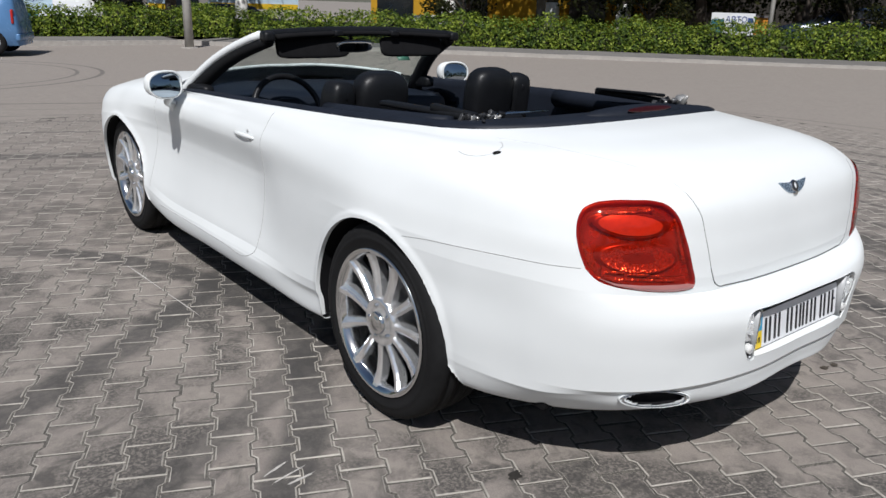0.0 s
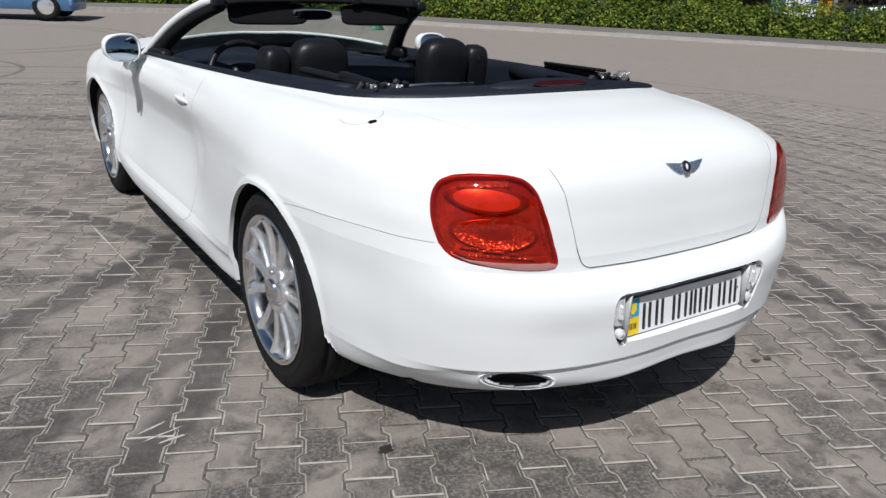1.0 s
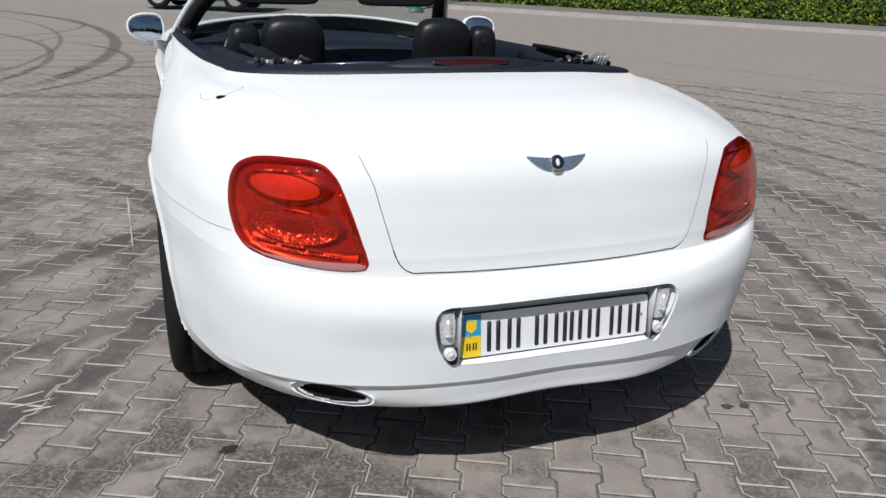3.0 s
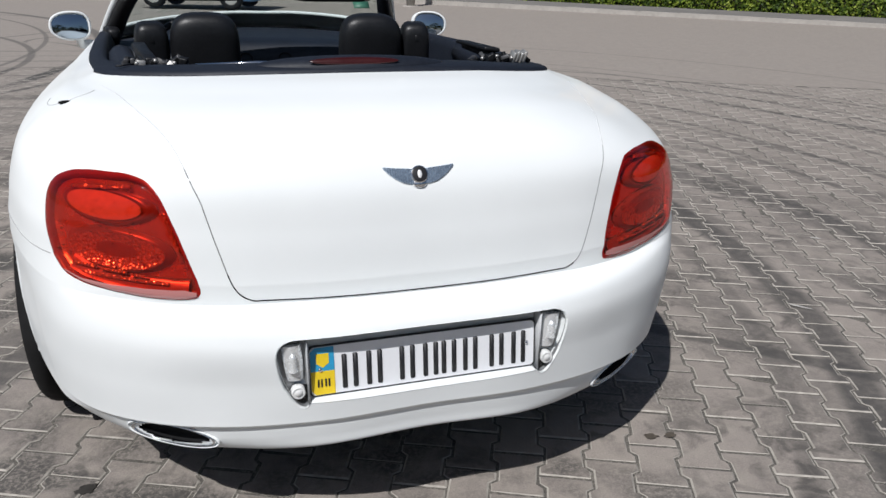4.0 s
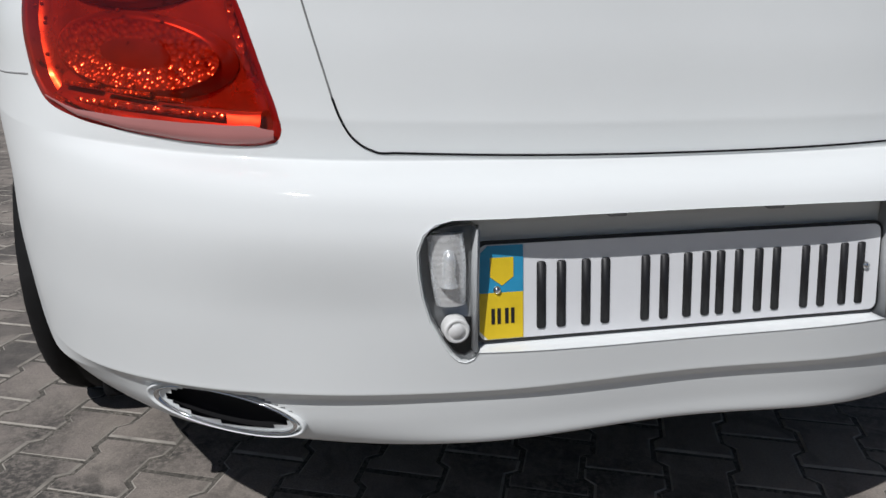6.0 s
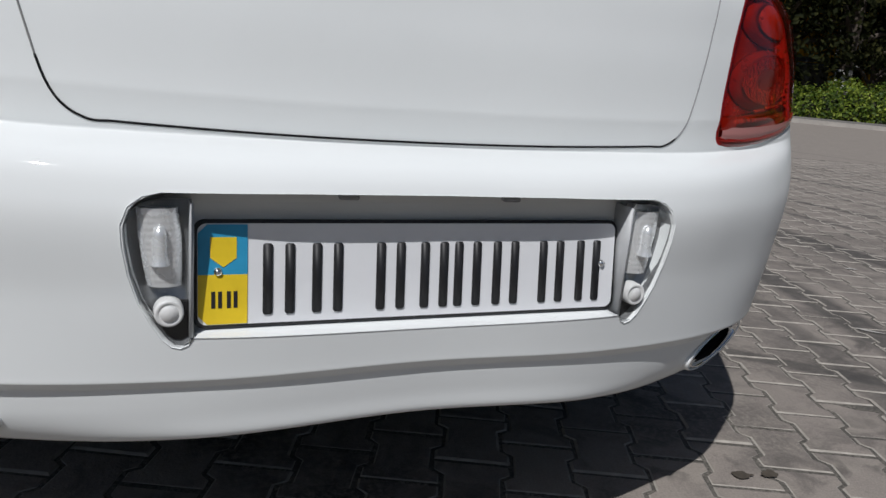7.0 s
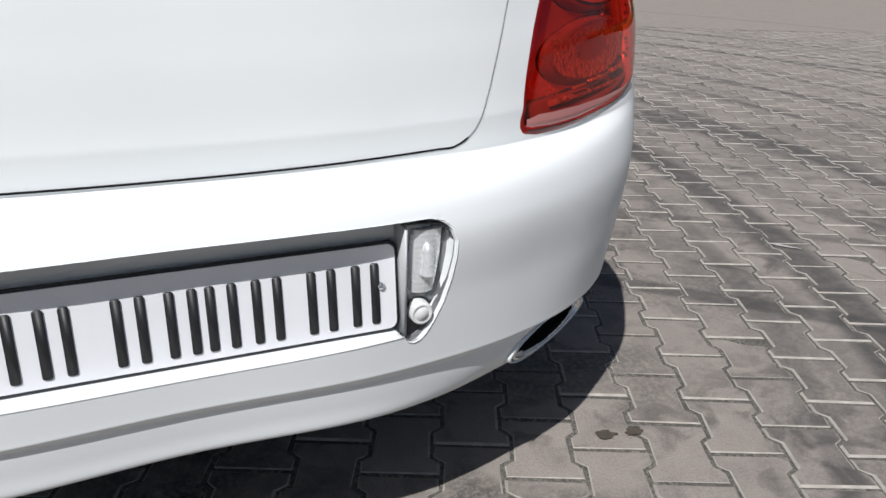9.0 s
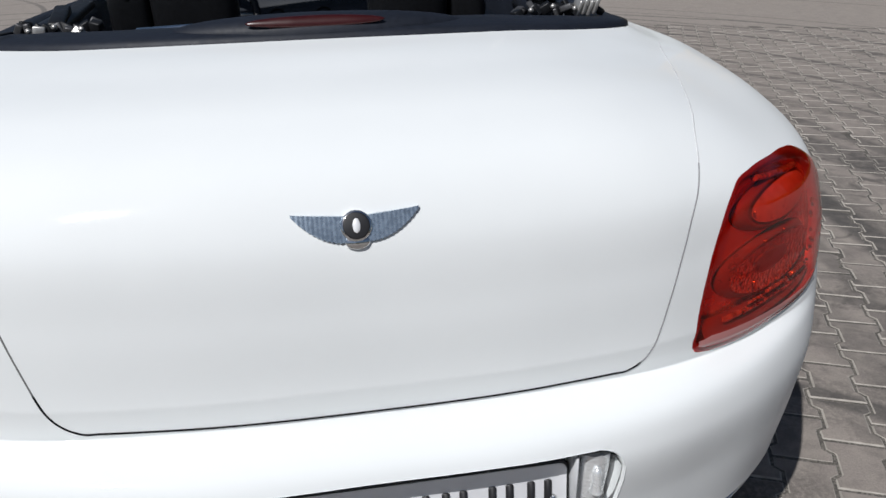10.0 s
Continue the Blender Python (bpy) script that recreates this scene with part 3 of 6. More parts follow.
# ---- tail lamps ----
def red_lens():
    m = Mat("red_lamp_lens")
    t = m.t
    glass = m.node("ShaderNodeBsdfTransparent")
    glass.inputs[0].default_value = (0.94, 0.050, 0.014, 1)
    gloss = m.node("ShaderNodeBsdfGlossy")
    gloss.inputs["Roughness"].default_value = 0.03
    face = m.node("ShaderNodeLayerWeight")
    face.inputs[0].default_value = 0.5
    fres = m.node("ShaderNodeMath", operation="MULTIPLY_ADD")
    t.links.new(m.math("POWER", face.outputs["Facing"], 4.0), fres.inputs[0])
    fres.inputs[1].default_value, fres.inputs[2].default_value = 0.9, 0.045
    mix = m.node("ShaderNodeMixShader")
    t.links.new(fres.outputs[0], mix.inputs[0])
    t.links.new(glass.outputs[0], mix.inputs[1])
    t.links.new(gloss.outputs[0], mix.inputs[2])
    t.links.new(mix.outputs[0], t.nodes["Material Output"].inputs[0])
    return m.m


def clear_lens(name="clear_lens", tint=(0.95, 0.96, 0.96)):
    m = Mat(name)
    t = m.t
    glass = m.node("ShaderNodeBsdfTransparent")
    glass.inputs[0].default_value = (*tint, 1)
    gloss = m.node("ShaderNodeBsdfGlossy")
    gloss.inputs["Roughness"].default_value = 0.02
    face = m.node("ShaderNodeLayerWeight")
    face.inputs[0].default_value = 0.5
    fres = m.node("ShaderNodeMath", operation="MULTIPLY_ADD")
    t.links.new(m.math("POWER", face.outputs["Facing"], 4.0), fres.inputs[0])
    fres.inputs[1].default_value, fres.inputs[2].default_value = 0.9, 0.045
    mix = m.node("ShaderNodeMixShader")
    t.links.new(fres.outputs[0], mix.inputs[0])
    t.links.new(glass.outputs[0], mix.inputs[1])
    t.links.new(gloss.outputs[0], mix.inputs[2])
    t.links.new(mix.outputs[0], t.nodes["Material Output"].inputs[0])
    return m.m


RED_LENS, CLEAR = red_lens(), clear_lens()


def cell_metal(name, base, scale, strength):
    m = Mat(name, 0.16, 0.70, base)
    v = m.node("ShaderNodeTexVoronoi")
    m.put(v.inputs["Vector"], m.local())
    v.inputs["Scale"].default_value = scale
    # each cell's colour runs from bright to dark, a painted sparkle
    m.set(base_color=m.ramp(v.outputs["Distance"], (0.0, tuple(min(1, c * 1.5) for c in base)), (0.9, tuple(c * 0.55 for c in base))))
    return m.bump(v.outputs["Distance"], strength, 0.004).m


LAMP_BACK = simple("lamp_reflector", (.92, .80, .70), .24, .82, .3, 18, .5)
LAMP_DARK = simple("lamp_dark_bezel", (.34, .20, .22), .30, .5, .3, 30)
LAMP_CELL = cell_metal("lamp_cell_reflector", (.90, .74, .66), 150, .8)
LAMP_PALE = simple("lamp_smooth_reflector", (.60, .50, .52), .30, .15, .22, 90, .4)


def lamp_patch(s, shrink, offs, centre=(42.5, .775), outline=None, rings=14):
    """A patch over the tail inside the lamp's outline; offs(t): height over the skin from rim (0) to centre (1)."""
    outline = outline or LAMP_OUTS[s][::3]
    bm = bmesh.new()
    rows = []
    for j in range(rings + 1):
        t = j / rings
        k = (1 - t) * shrink
        rows.append([bm.verts.new(lamp_at(s, centre[0] + (p - centre[0]) * k, centre[1] + (z - centre[1]) * k, offs(t))) for p, z in outline] if t < 1 else None)
    mid = bm.verts.new(lamp_at(s, *centre, offs(1)))
    n = len(outline)
    for a, b in zip(rows[:-2], rows[1:-1]):
        for k in range(n):
            bm.faces.new((a[k], a[(k + 1) % n], b[(k + 1) % n], b[k]))
    for k in range(n):
        bm.faces.new((rows[-2][k], rows[-2][(k + 1) % n], mid))
    bmesh.ops.recalc_face_normals(bm, faces=bm.faces)
    return bm


LAMP_GLINT = cell_metal("lamp_glint_facets", (.95, .9, .88), 120, 1.0)
LAMP_AMBER_GLINT = cell_metal("lamp_amber_glint", (1.0, .72, .36), 160, 1.0)
LAMP_RIM = simple("crimson_lens_rim", (.26, .10, .16), .3, 0, .2, 30)


def lamp_band(s):
    """The thick edge of the lens as a narrow ring just under it."""
    bm = bmesh.new()
    rows = []
    for k, d in ((1.0, -.0006), (.972, .0005), (.945, -.004), (.94, -.016)):
        rows.append([bm.verts.new(lamp_at(s, 42.5 + (p - 42.5) * k, .775 + (z - .775) * k, d)) for p, z in LAMP_OUTS[s][::3]])
    n = len(rows[0])
    for a, b in zip(rows[:-1], rows[1:]):
        for k in range(n):
            bm.faces.new((a[k], a[(k + 1) % n], b[(k + 1) % n], b[k]))
    bmesh.ops.recalc_face_normals(bm, faces=bm.faces)
    return bm


def make_tail_lamp(s):
    lamp = thing("tail_lamp", "red tail lamp with two stacked oval reflectors", "")
    lamp.parent = car
    part("housing", lamp_patch(s, 1.0, lambda t: -.002 - .022 * min(1, t / .10)), LAMP_BACK, lamp, "silvery lamp housing")
    part("rim", lamp_band(s), LAMP_RIM, lamp, "dark crimson lens rim")
    lens = part("lens", lamp_patch(s, 1.0, lambda t: .0005 + .0045 * min(1, t / .06) ** .6), RED_LENS, lamp, "glossy translucent red lens")
    lens.visible_shadow = False
    # two oval bowls behind the lens
    for name, c, rx, rz, tilt, mat in (("upper_reflector", (45.0, .838), 8.4, .029, .42, LAMP_PALE), ("lower_reflector", (41.6, .745), 10.0, .040, .42, LAMP_CELL)):
        oval = []
        for k in range(48):
            a = 2 * math.pi * k / 48
            oval.append((c[0] + rx * math.cos(a), c[1] + rz * math.sin(a) + tilt * .0022 * rx * math.cos(a)))
        wide = 1.30 if name == "upper_reflector" else 1.14
        big = [(c[0] + (p - c[0]) * wide, c[1] + (z - c[1]) * (wide + .08)) for p, z in oval]
        part("bezel", lamp_patch(s, 1.0, lambda t: -.022 + .010 * min(1, t / .16) - .005 * max(0, min(1, (t - .16) / .2)), c, big, 16), LAMP_DARK, lamp)
        part(name, lamp_patch(s, .97, lambda t: -.0105 - .008 * (1 - (1 - t) ** 2) if name == "lower_reflector" else -.0105 + .003 * t, c, oval, 10), mat, lamp)
    for a, b, z0, z1 in ((52, 31, .696, .676), (33.6, 28.6, .852, .722), (53, 40, .868, .880)):
        if s > 0 and a < 40:
            continue
        path = [lamp_at(s, a + (b - a) * k / 20, z0 + (z1 - z0) * k / 20, -.012) for k in range(21)]
        part("reflector_strip", tube(path, .0050, 8), LAMP_GLINT, lamp)
    # added glint beads on the outer side and a broken amber bar painted as a glint under the lower oval
    bead = bmesh.new()
    bmesh.ops.create_icosphere(bead, subdivisions=2, radius=.0026)
    shape = bpy.data.meshes.new("facet")
    bead.to_mesh(shape)
    bead.free()
    shape.materials.append(LAMP_AMBER_GLINT)
    for f, z in ((54.2, .800), (55.6, .798), (53.0, .778), (52.4, .742), (54.0, .734), (50.8, .728), (43.0, .792), (38.5, .786), (33.6, .742), (36.2, .726), (41.4, .715), (37.0, .834)):
        o = new("facet", shape)
        o.parent = lamp
        o.location = lamp_at(s, f, z, -.0065)
    for k, (a, b) in enumerate(((49.5, 45), (44.2, 39), (38.4, 35.2))):
        z0 = float(np.interp((a + b) / 2, (35, 50), (.694, .713)))
        path = [lamp_at(s, a + (b - a) * q / 6, z0 + .0008 * (a - b) * (.5 - q / 6), -.007) for q in range(7)]
        part("amber_bar", tube(path, .0036 - .0005 * k, 8), LAMP_AMBER_GLINT, lamp)
    # dark panel behind the foot of the lens
    bm = bmesh.new()
    rows = []
    for k in range(25):
        f = 50.5 - 23.2 * k / 24
        z = float(np.interp(f, (26.9, 30, 35, 41, 47, 51.2), (.649, .648, .6515, .660, .674, .693)))
        rows.append([bm.verts.new(lamp_at(s, f, z + q, o)) for q, o in ((.010, -.004), (.017, -.010), (.030, -.012), (.036, -.019))])
    for p, q in zip(rows[:-1], rows[1:]):
        for k in range(3):
            bm.faces.new((p[k], p[k + 1], q[k + 1], q[k]))
    bmesh.ops.recalc_face_normals(bm, faces=bm.faces)
    part("lower_bezel", bm, LAMP_DARK, lamp, "dark bezel along the lamp's foot")
    # the clear lower edge of the lens
    bm = bmesh.new()
    rows = []
    for k in range(25):
        f = 51.0 - 25.5 * k / 24
        z = float(np.interp(f, (25.3, 26.9, 30, 35, 41, 47, 51.2, 53.3), (.6545, .649, .648, .6515, .660, .674, .693, .718)))
        h = .004 + .018 * math.sin(math.pi * min(1, k / 24) * .62) ** 1.2 * (1 if k < 23 else .75 if k < 24 else .45)
        rows.append([bm.verts.new(lamp_at(s, f, z + q, o)) for q, o in ((.0005, .0008), (.003, .0048), (h * .6, .0058), (h, .0052))])
    for p, q in zip(rows[:-1], rows[1:]):
        for k in range(3):
            bm.faces.new((p[k], p[k + 1], q[k + 1], q[k]))
    bmesh.ops.recalc_face_normals(bm, faces=bm.faces)
    part("lower_edge", bm, simple("pale_red_lens_edge", (.48, .20, .19), .12, 0, .1, 20), lamp, "pale pinkish clear lower edge")
    return lamp


for s in (-1, 1):
    make_tail_lamp(s)


# ---- number plate recess ----
def recess_tub():
    bm = bmesh.new()
    rows = []
    for d, k in ((-.0010, 1.006), (.0012, 1.000), (.005, .992), (.034, .984)):
        row = []
        for x, z in RECESS:
            cx, cz = 0, .50
            p, _ = on_rear(x, z)
            row.append(bm.verts.new((cx + (x - cx) * k, p.y + d if d < .03 else .166 + .12 * (z - .50), cz + (z - cz) * k)))
        rows.append(row)
    n = len(RECESS)
    for a, b in zip(rows[:-1], rows[1:]):
        for k in range(n):
            bm.faces.new((a[k], a[(k + 1) % n], b[(k + 1) % n], b[k]))
    bm.faces.new(rows[-1])
    bmesh.ops.recalc_face_normals(bm, faces=bm.faces)
    return bm


part("plate_recess", recess_tub(), PAINT, car)
PLATE_WHITE = simple("plate_white", (.74, .75, .77), .35, 0, .05, 20)
PLATE_BLACK = simple("plate_black", (.012, .012, .014), .5)
PLATE_BLUE = simple("plate_blue", (.03, .30, .52), .4)
PLATE_YELLOW = simple("plate_yellow", (.78, .56, .02), .4)


def make_plate():
    plate = thing("number_plate", "white number plate with a blue and yellow band", "", (0, .1565, .4885))
    plate.parent = car
    plate.rotation_euler = (radians(-7), 0, 0)
    part("plate_frame", slab(rounded(.5265, .1175, .012), .005, at=-.0025), PLATE_BLACK, plate, "black plastic plate frame", bevel=.002)
    part("sheet", slab(rounded(.518, .109, .010), .004, at=-.004), PLATE_WHITE, plate, smooth=False)
    up = [(-.2075, .0535), (-.249, .0535), (-.2585, .044), (-.2585, .0), (-.2075, .0)]
    part("band", slab(up, .002, at=-.0052), PLATE_BLUE, plate, "light blue band", smooth=False)
    part("band", slab([(x, -z) for x, z in up[::-1]], .002, at=-.0052), PLATE_YELLOW, plate, "yellow band", smooth=False)
    part("emblem", slab([(-.246, .040), (-.219, .040), (-.219, .018), (-.2325, .008), (-.246, .018)], .001, at=-.0058), PLATE_YELLOW, plate, smooth=False)
    for x, w in ((-.243, .004), (-.236, .004), (-.227, .004), (-.220, .004)):
        part("mark", slab([(x - w / 2, -.018), (x + w / 2, -.018), (x + w / 2, -.036), (x - w / 2, -.036)], .0008, at=-.0058), PLATE_BLACK, plate, smooth=False)
    for x0 in (-.172, -.118, -.044, .010, .053, .104, .168, .222):
        for dx in (-.014, .010):
            bm = slab(rounded(.0105, .078, .003, 3, x0 + dx, -.006), .002, at=-.0058)
            part("bar", bm, PLATE_BLACK, plate)
    for x in (-.238, .240):
        bm = lathe([(0, .004), (.0035, .003), (.005, 0)], 14, axis="z")
        bmesh.ops.rotate(bm, cent=(0, 0, 0), matrix=Euler((radians(90), 0, 0)).to_matrix(), verts=bm.verts)
        bmesh.ops.translate(bm, vec=(x, -.005, .003), verts=bm.verts)
        part("screw", bm, CHROME, plate)


make_plate()
REVERSE_BACK = simple("reverse_lamp_reflector", (.90, .91, .92), .26, .50, .08, 60, .2)


def make_reverse_lamp(s):
    lamp = thing("reverse_lamp", "clear reversing lamp with a white screw cap", "")
    lamp.parent = car
    out = [(s * x, z) for x, z in ((.2675, .572), (.295, .5715), (.311, .5675), (.3215, .559), (.3275, .545), (.3265, .525), (.3215, .495), (.3125, .466), (.300, .442), (.2905, .4285), (.283, .4215), (.276, .4195), (.2675, .424))]
    out = [(s * (.2975 + (abs(x) - .2975) * 1.05), .50 + (z - .50) * 1.035) for x, z in out]
    if s < 0:
        out = out[::-1]
    n = len(out)

    def ring(bm, k, depth):
        row = []
        for x, z in out:
            x, z = s * .296 + (x - s * .296) * k, .50 + (z - .50) * k
            row.append(bm.verts.new((x, on_rear(x, z)[0].y + depth if depth < .05 else depth, z)))
        return row

    def skirt(bm, rows):
        for p, q in zip(rows[:-1], rows[1:]):
            for k in range(n):
                bm.faces.new((p[k], p[(k + 1) % n], q[(k + 1) % n], q[k]))
        bm.faces.new(rows[-1])
        bmesh.ops.recalc_face_normals(bm, faces=bm.faces)
        return bm

    bm = bmesh.new()
    part("housing", skirt(bm, [ring(bm, 1.0, .003), ring(bm, .985, .006), ring(bm, .96, .1545)]), simple("lamp_shell_grey", (.36, .37, .38), .22, .6), lamp)
    # ribbed inner lens standing in front of the bowl
    bm = bmesh.new()
    rows = []
    for i in range(25):
        z = .562 - .082 * i / 24
        half = float(np.interp(z, (.478, .50, .53, .562), (.0165, .019, .021, .020)))
        cx = s * float(np.interp(z, (.478, .562), (.291, .298)))
        rows.append([bm.verts.new((cx + half * math.cos(math.pi * j / 12), .152 - (.011 - .0003 * (i % 2)) * math.sin(math.pi * j / 12), z)) for j in range(13)])
    for p, q in zip(rows[:-1], rows[1:]):
        for j in range(12):
            bm.faces.new((p[j], p[j + 1], q[j + 1], q[j]))
    bm.faces.new(rows[0])
    bm.faces.new(rows[-1])
    bmesh.ops.recalc_face_normals(bm, faces=bm.faces)
    part("inner_lens", bm, REVERSE_BACK, lamp, "ribbed bright inner lens", smooth=False)
    bulb = lathe([(0, .030), (.005, .028), (.007, .02), (.007, 0), (.010, -.010)], 20, axis="z")
    bmesh.ops.translate(bulb, vec=(s * .296, .1395, .515), verts=bulb.verts)
    part("bulb", bulb, REVERSE_BACK, lamp)
    cap = lathe([(0, .006), (.008, .006), (.009, .004), (.0105, .004), (.0125, .006), (.0145, .004), (.015, -.012)], 28, axis="z")
    bmesh.ops.rotate(cap, cent=(0, 0, 0), matrix=Euler((radians(90), 0, 0)).to_matrix(), verts=cap.verts)
    bmesh.ops.translate(cap, vec=(s * .2875, .139, .4535), verts=cap.verts)
    part("screw_cap", cap, simple("white_cap_plastic", (.72, .72, .71), .4), lamp)
    part("cap_seat", box((.034, .006, .046), (s * .282, .1515, .440)), BLACK, lamp, "black plastic seat round the screw cap", bevel=.002)
    # lens bowed to follow the bumper
    bm = bmesh.new()
    part("lens", skirt(bm, [ring(bm, 1.0, .0035), ring(bm, .985, .0015), ring(bm, .93, .0008), ring(bm, .6, .0008), ring(bm, .2, .0008)]), CLEAR, lamp).visible_shadow = False
    part("divider", box((.004, .036, .142), (s * .2655, .153, .497)), simple("divider_grey", (.42, .43, .44), .4), lamp)


for s in (-1, 1):
    make_reverse_lamp(s)
for x in (-.10, .10):
    part("plate_light", box((.022, .012, .006), (x, .153, .5745)), simple('plate_lamp_grey', (.22, .22, .23), .4), car, bevel=.002)


# ---- winged badge, plain ----
BADGE_SILVER = simple("badge_silver", (.40, .48, .56), .26, .8, .25, 200)
WHITEISH = simple("badge_white", (.75, .76, .77), .3)


def make_badge():
    badge = thing("badge", "chrome winged badge with a dark oval centre", "")
    badge.parent = car
    for s in (-1, 1):
        bm = bmesh.new()
        rows = []
        for k in range(25):
            x = .012 + .066 * k / 24
            top = .0105 + .0055 * x / .078
            low = min(-.019 + .033 * (max(0, x - .012) / .066) ** 2.1 - .0008 * (k % 2), top - .0012)
            row = []
            for m_, o in ((0, .0003), (.04, .0040 + .0002 * (k % 2)), (.96, .0037 + .0002 * (k % 2)), (1, .0003)):
                p, n = on_rear(s * x, .886 + top + (low - top) * m_)
                row.append(bm.verts.new(p + n * o))
            rows.append(row)
        for a, b in zip(rows[:-1], rows[1:]):
            for i in range(3):
                bm.faces.new((a[i], a[i + 1], b[i + 1], b[i]))
        bm.faces.new(rows[-1])
        bmesh.ops.recalc_face_normals(bm, faces=bm.faces)
        part("wing", bm, BADGE_SILVER, badge, smooth=False)

    def oval(rx, rz, cz, o0, o1, name, mat):
        bm = bmesh.new()
        rows = []
        for k, o in ((1, .0005), (1, o0), (.9, o1), (.0, o1)):
            row = []
            for i in range(32):
                a = 2 * math.pi * i / 32
                p, n = on_rear(rx * k * math.cos(a), cz + rz * k * math.sin(a))
                row.append(bm.verts.new(p + n * o))
            rows.append(row)
        for a, b in zip(rows[:-1], rows[1:]):
            for i in range(32):
                bm.faces.new((a[i], a[(i + 1) % 32], b[(i + 1) % 32], b[i]))
        bmesh.ops.remove_doubles(bm, verts=bm.verts, dist=1e-6)
        part(name, bm, mat, badge)

    oval(.0195, .0170, .8855, .005, .0065, "ring", CHROME)
    oval(.0165, .0145, .8855, .0066, .0070, "oval_centre", PLATE_BLACK)
    oval(.0048, .0080, .8855, .0072, .0080, "emblem", WHITEISH)
    oval(.015, .0085, .868, .0035, .0048, "tail_feathers", CHROME)


make_badge()


# ---- exhausts ----
def make_exhaust(s):
    ex = thing("exhaust_tip", "oval chrome exhaust tip set into the bumper", "")
    ex.parent = car
    pa = near_skin((s * .448, .230, .316))[0]
    pb = near_skin((s * .633, .326, .322))[0]
    along = (pb - pa)
    u = along.normalized()
    n = Vector((u.y, -u.x, 0)) * (1 if s > 0 else -1)
    n = n if n.y < 0 else -n
    mid = (pa + pb) / 2 + n * .013 + Vector((0, 0, .010))
    v = (Vector((0, 0, 1)) + n * .22).normalized()

    def ring(k, d, r=.0315):
        return [mid + u * (along.length / 2) * k * math.cos(t) + v * (r - along.length / 2 * (1 - k) * .45) * math.sin(t) + n * d for t in (2 * math.pi * i / 48 for i in range(48))]

    def loft(levels, name, mat, cap=False):
        bm = bmesh.new()
        rows = [[bm.verts.new(p) for p in ring(k, d)] for k, d in levels]
        for p, q in zip(rows[:-1], rows[1:]):
            for i in range(48):
                bm.faces.new((p[i], p[(i + 1) % 48], q[(i + 1) % 48], q[i]))
        if cap:
            bm.faces.new(rows[-1])
        bmesh.ops.recalc_face_normals(bm, faces=bm.faces)
        part(name, bm, mat, ex)

    loft(((1.03, -.060), (1.04, -.010), (1.035, -.003), (1.015, .0), (.995, -.003), (.985, -.012)), "surround", PAINT)
    loft(((.985, -.010), (.96, -.014), (.94, -.020), (.93, -.030)), "shadow_ring", GAP)
    loft(((.955, -.020), (.945, -.004), (.925, .0), (.895, -.001), (.875, -.007), (.865, -.03)), "outer_rim", CHROME)
    loft(((.88, -.012), (.85, -.016), (.83, -.022)), "pipe", GAP, True)


for s in (-1, 1):
    make_exhaust(s)


# ---- fuel flap, door handle, reflectors ----
def flap_ring():
    pts = []
    for k in range(41):
        a = radians(158 + 180 * k / 40)
        pts.append(near_skin((-.737 + .066 * math.cos(a), .858 + .080 * math.sin(a), .972))[0])
    return pts


part("fuel_flap_gap", tube(flap_ring(), .0013, 6), simple("seam_grey", (.45, .45, .45), .6), car)
notch = bmesh.new()
p, n = near_skin((-.742, .770, .975))
bmesh.ops.create_icosphere(notch, subdivisions=2, radius=.010, matrix=Matrix.Translation(p) @ Matrix.Diagonal((1.8, .95, .5, 1)))
part("finger_notch", notch, GAP, car)


def make_handle(s):
    h = thing("door_handle", "white door handle with a bright lower edge", "")
    h.parent = car
    pts = []
    for k in range(13):
        t = k / 12
        q, nn = on_side(2.10 + .19 * t, .822, s)
        pts.append(q + nn * (.001 + .006 * math.sin(math.pi * t) ** .6))
    part("grip", tube(pts, [.004 + .0035 * math.sin(math.pi * k / 12) for k in range(13)], 10, flat=1.3), PAINT, h)
    part("chrome_edge", tube([p_ + Vector((0, 0, -.008)) for p_ in pts[1:-1]], .0026, 8), CHROME, h)
    q, nn = on_side(2.165, .845, s)
    lock = lathe([(0, .003), (.007, .003), (.008, 0)], 16)
    for v in lock.verts:
        v.co = q + Vector((v.co.x * s, v.co.y, v.co.z)) + nn * .001
    part("lock", lock, simple("seam_grey", (.44, .44, .44), .6), h)


for s in (-1, 1):
    make_handle(s)


# ---- cockpit ----
def mid(y):
    """The cabin's centre line."""
    return -0.025 * (y - 0.2)


def edge_curve(n=150):
    """The rim of the cabin opening from the left windscreen pillar round the tail to the right one."""
    j = int(np.argmin(np.abs(GRID[: nu // 2, -1, 1] - 3.12) + 10 * (np.abs(GRID[: nu // 2, -1, 0]) < 0.7)))
    k = nu // 2 + int(np.argmin(np.abs(GRID[nu // 2:, -1, 1] - 3.12) + 10 * (np.abs(GRID[nu // 2:, -1, 0]) < 0.62)))
    pts = GRID[j:k + 1, -1]
    return curve_points(pts[::4], n)


RIM = edge_curve()


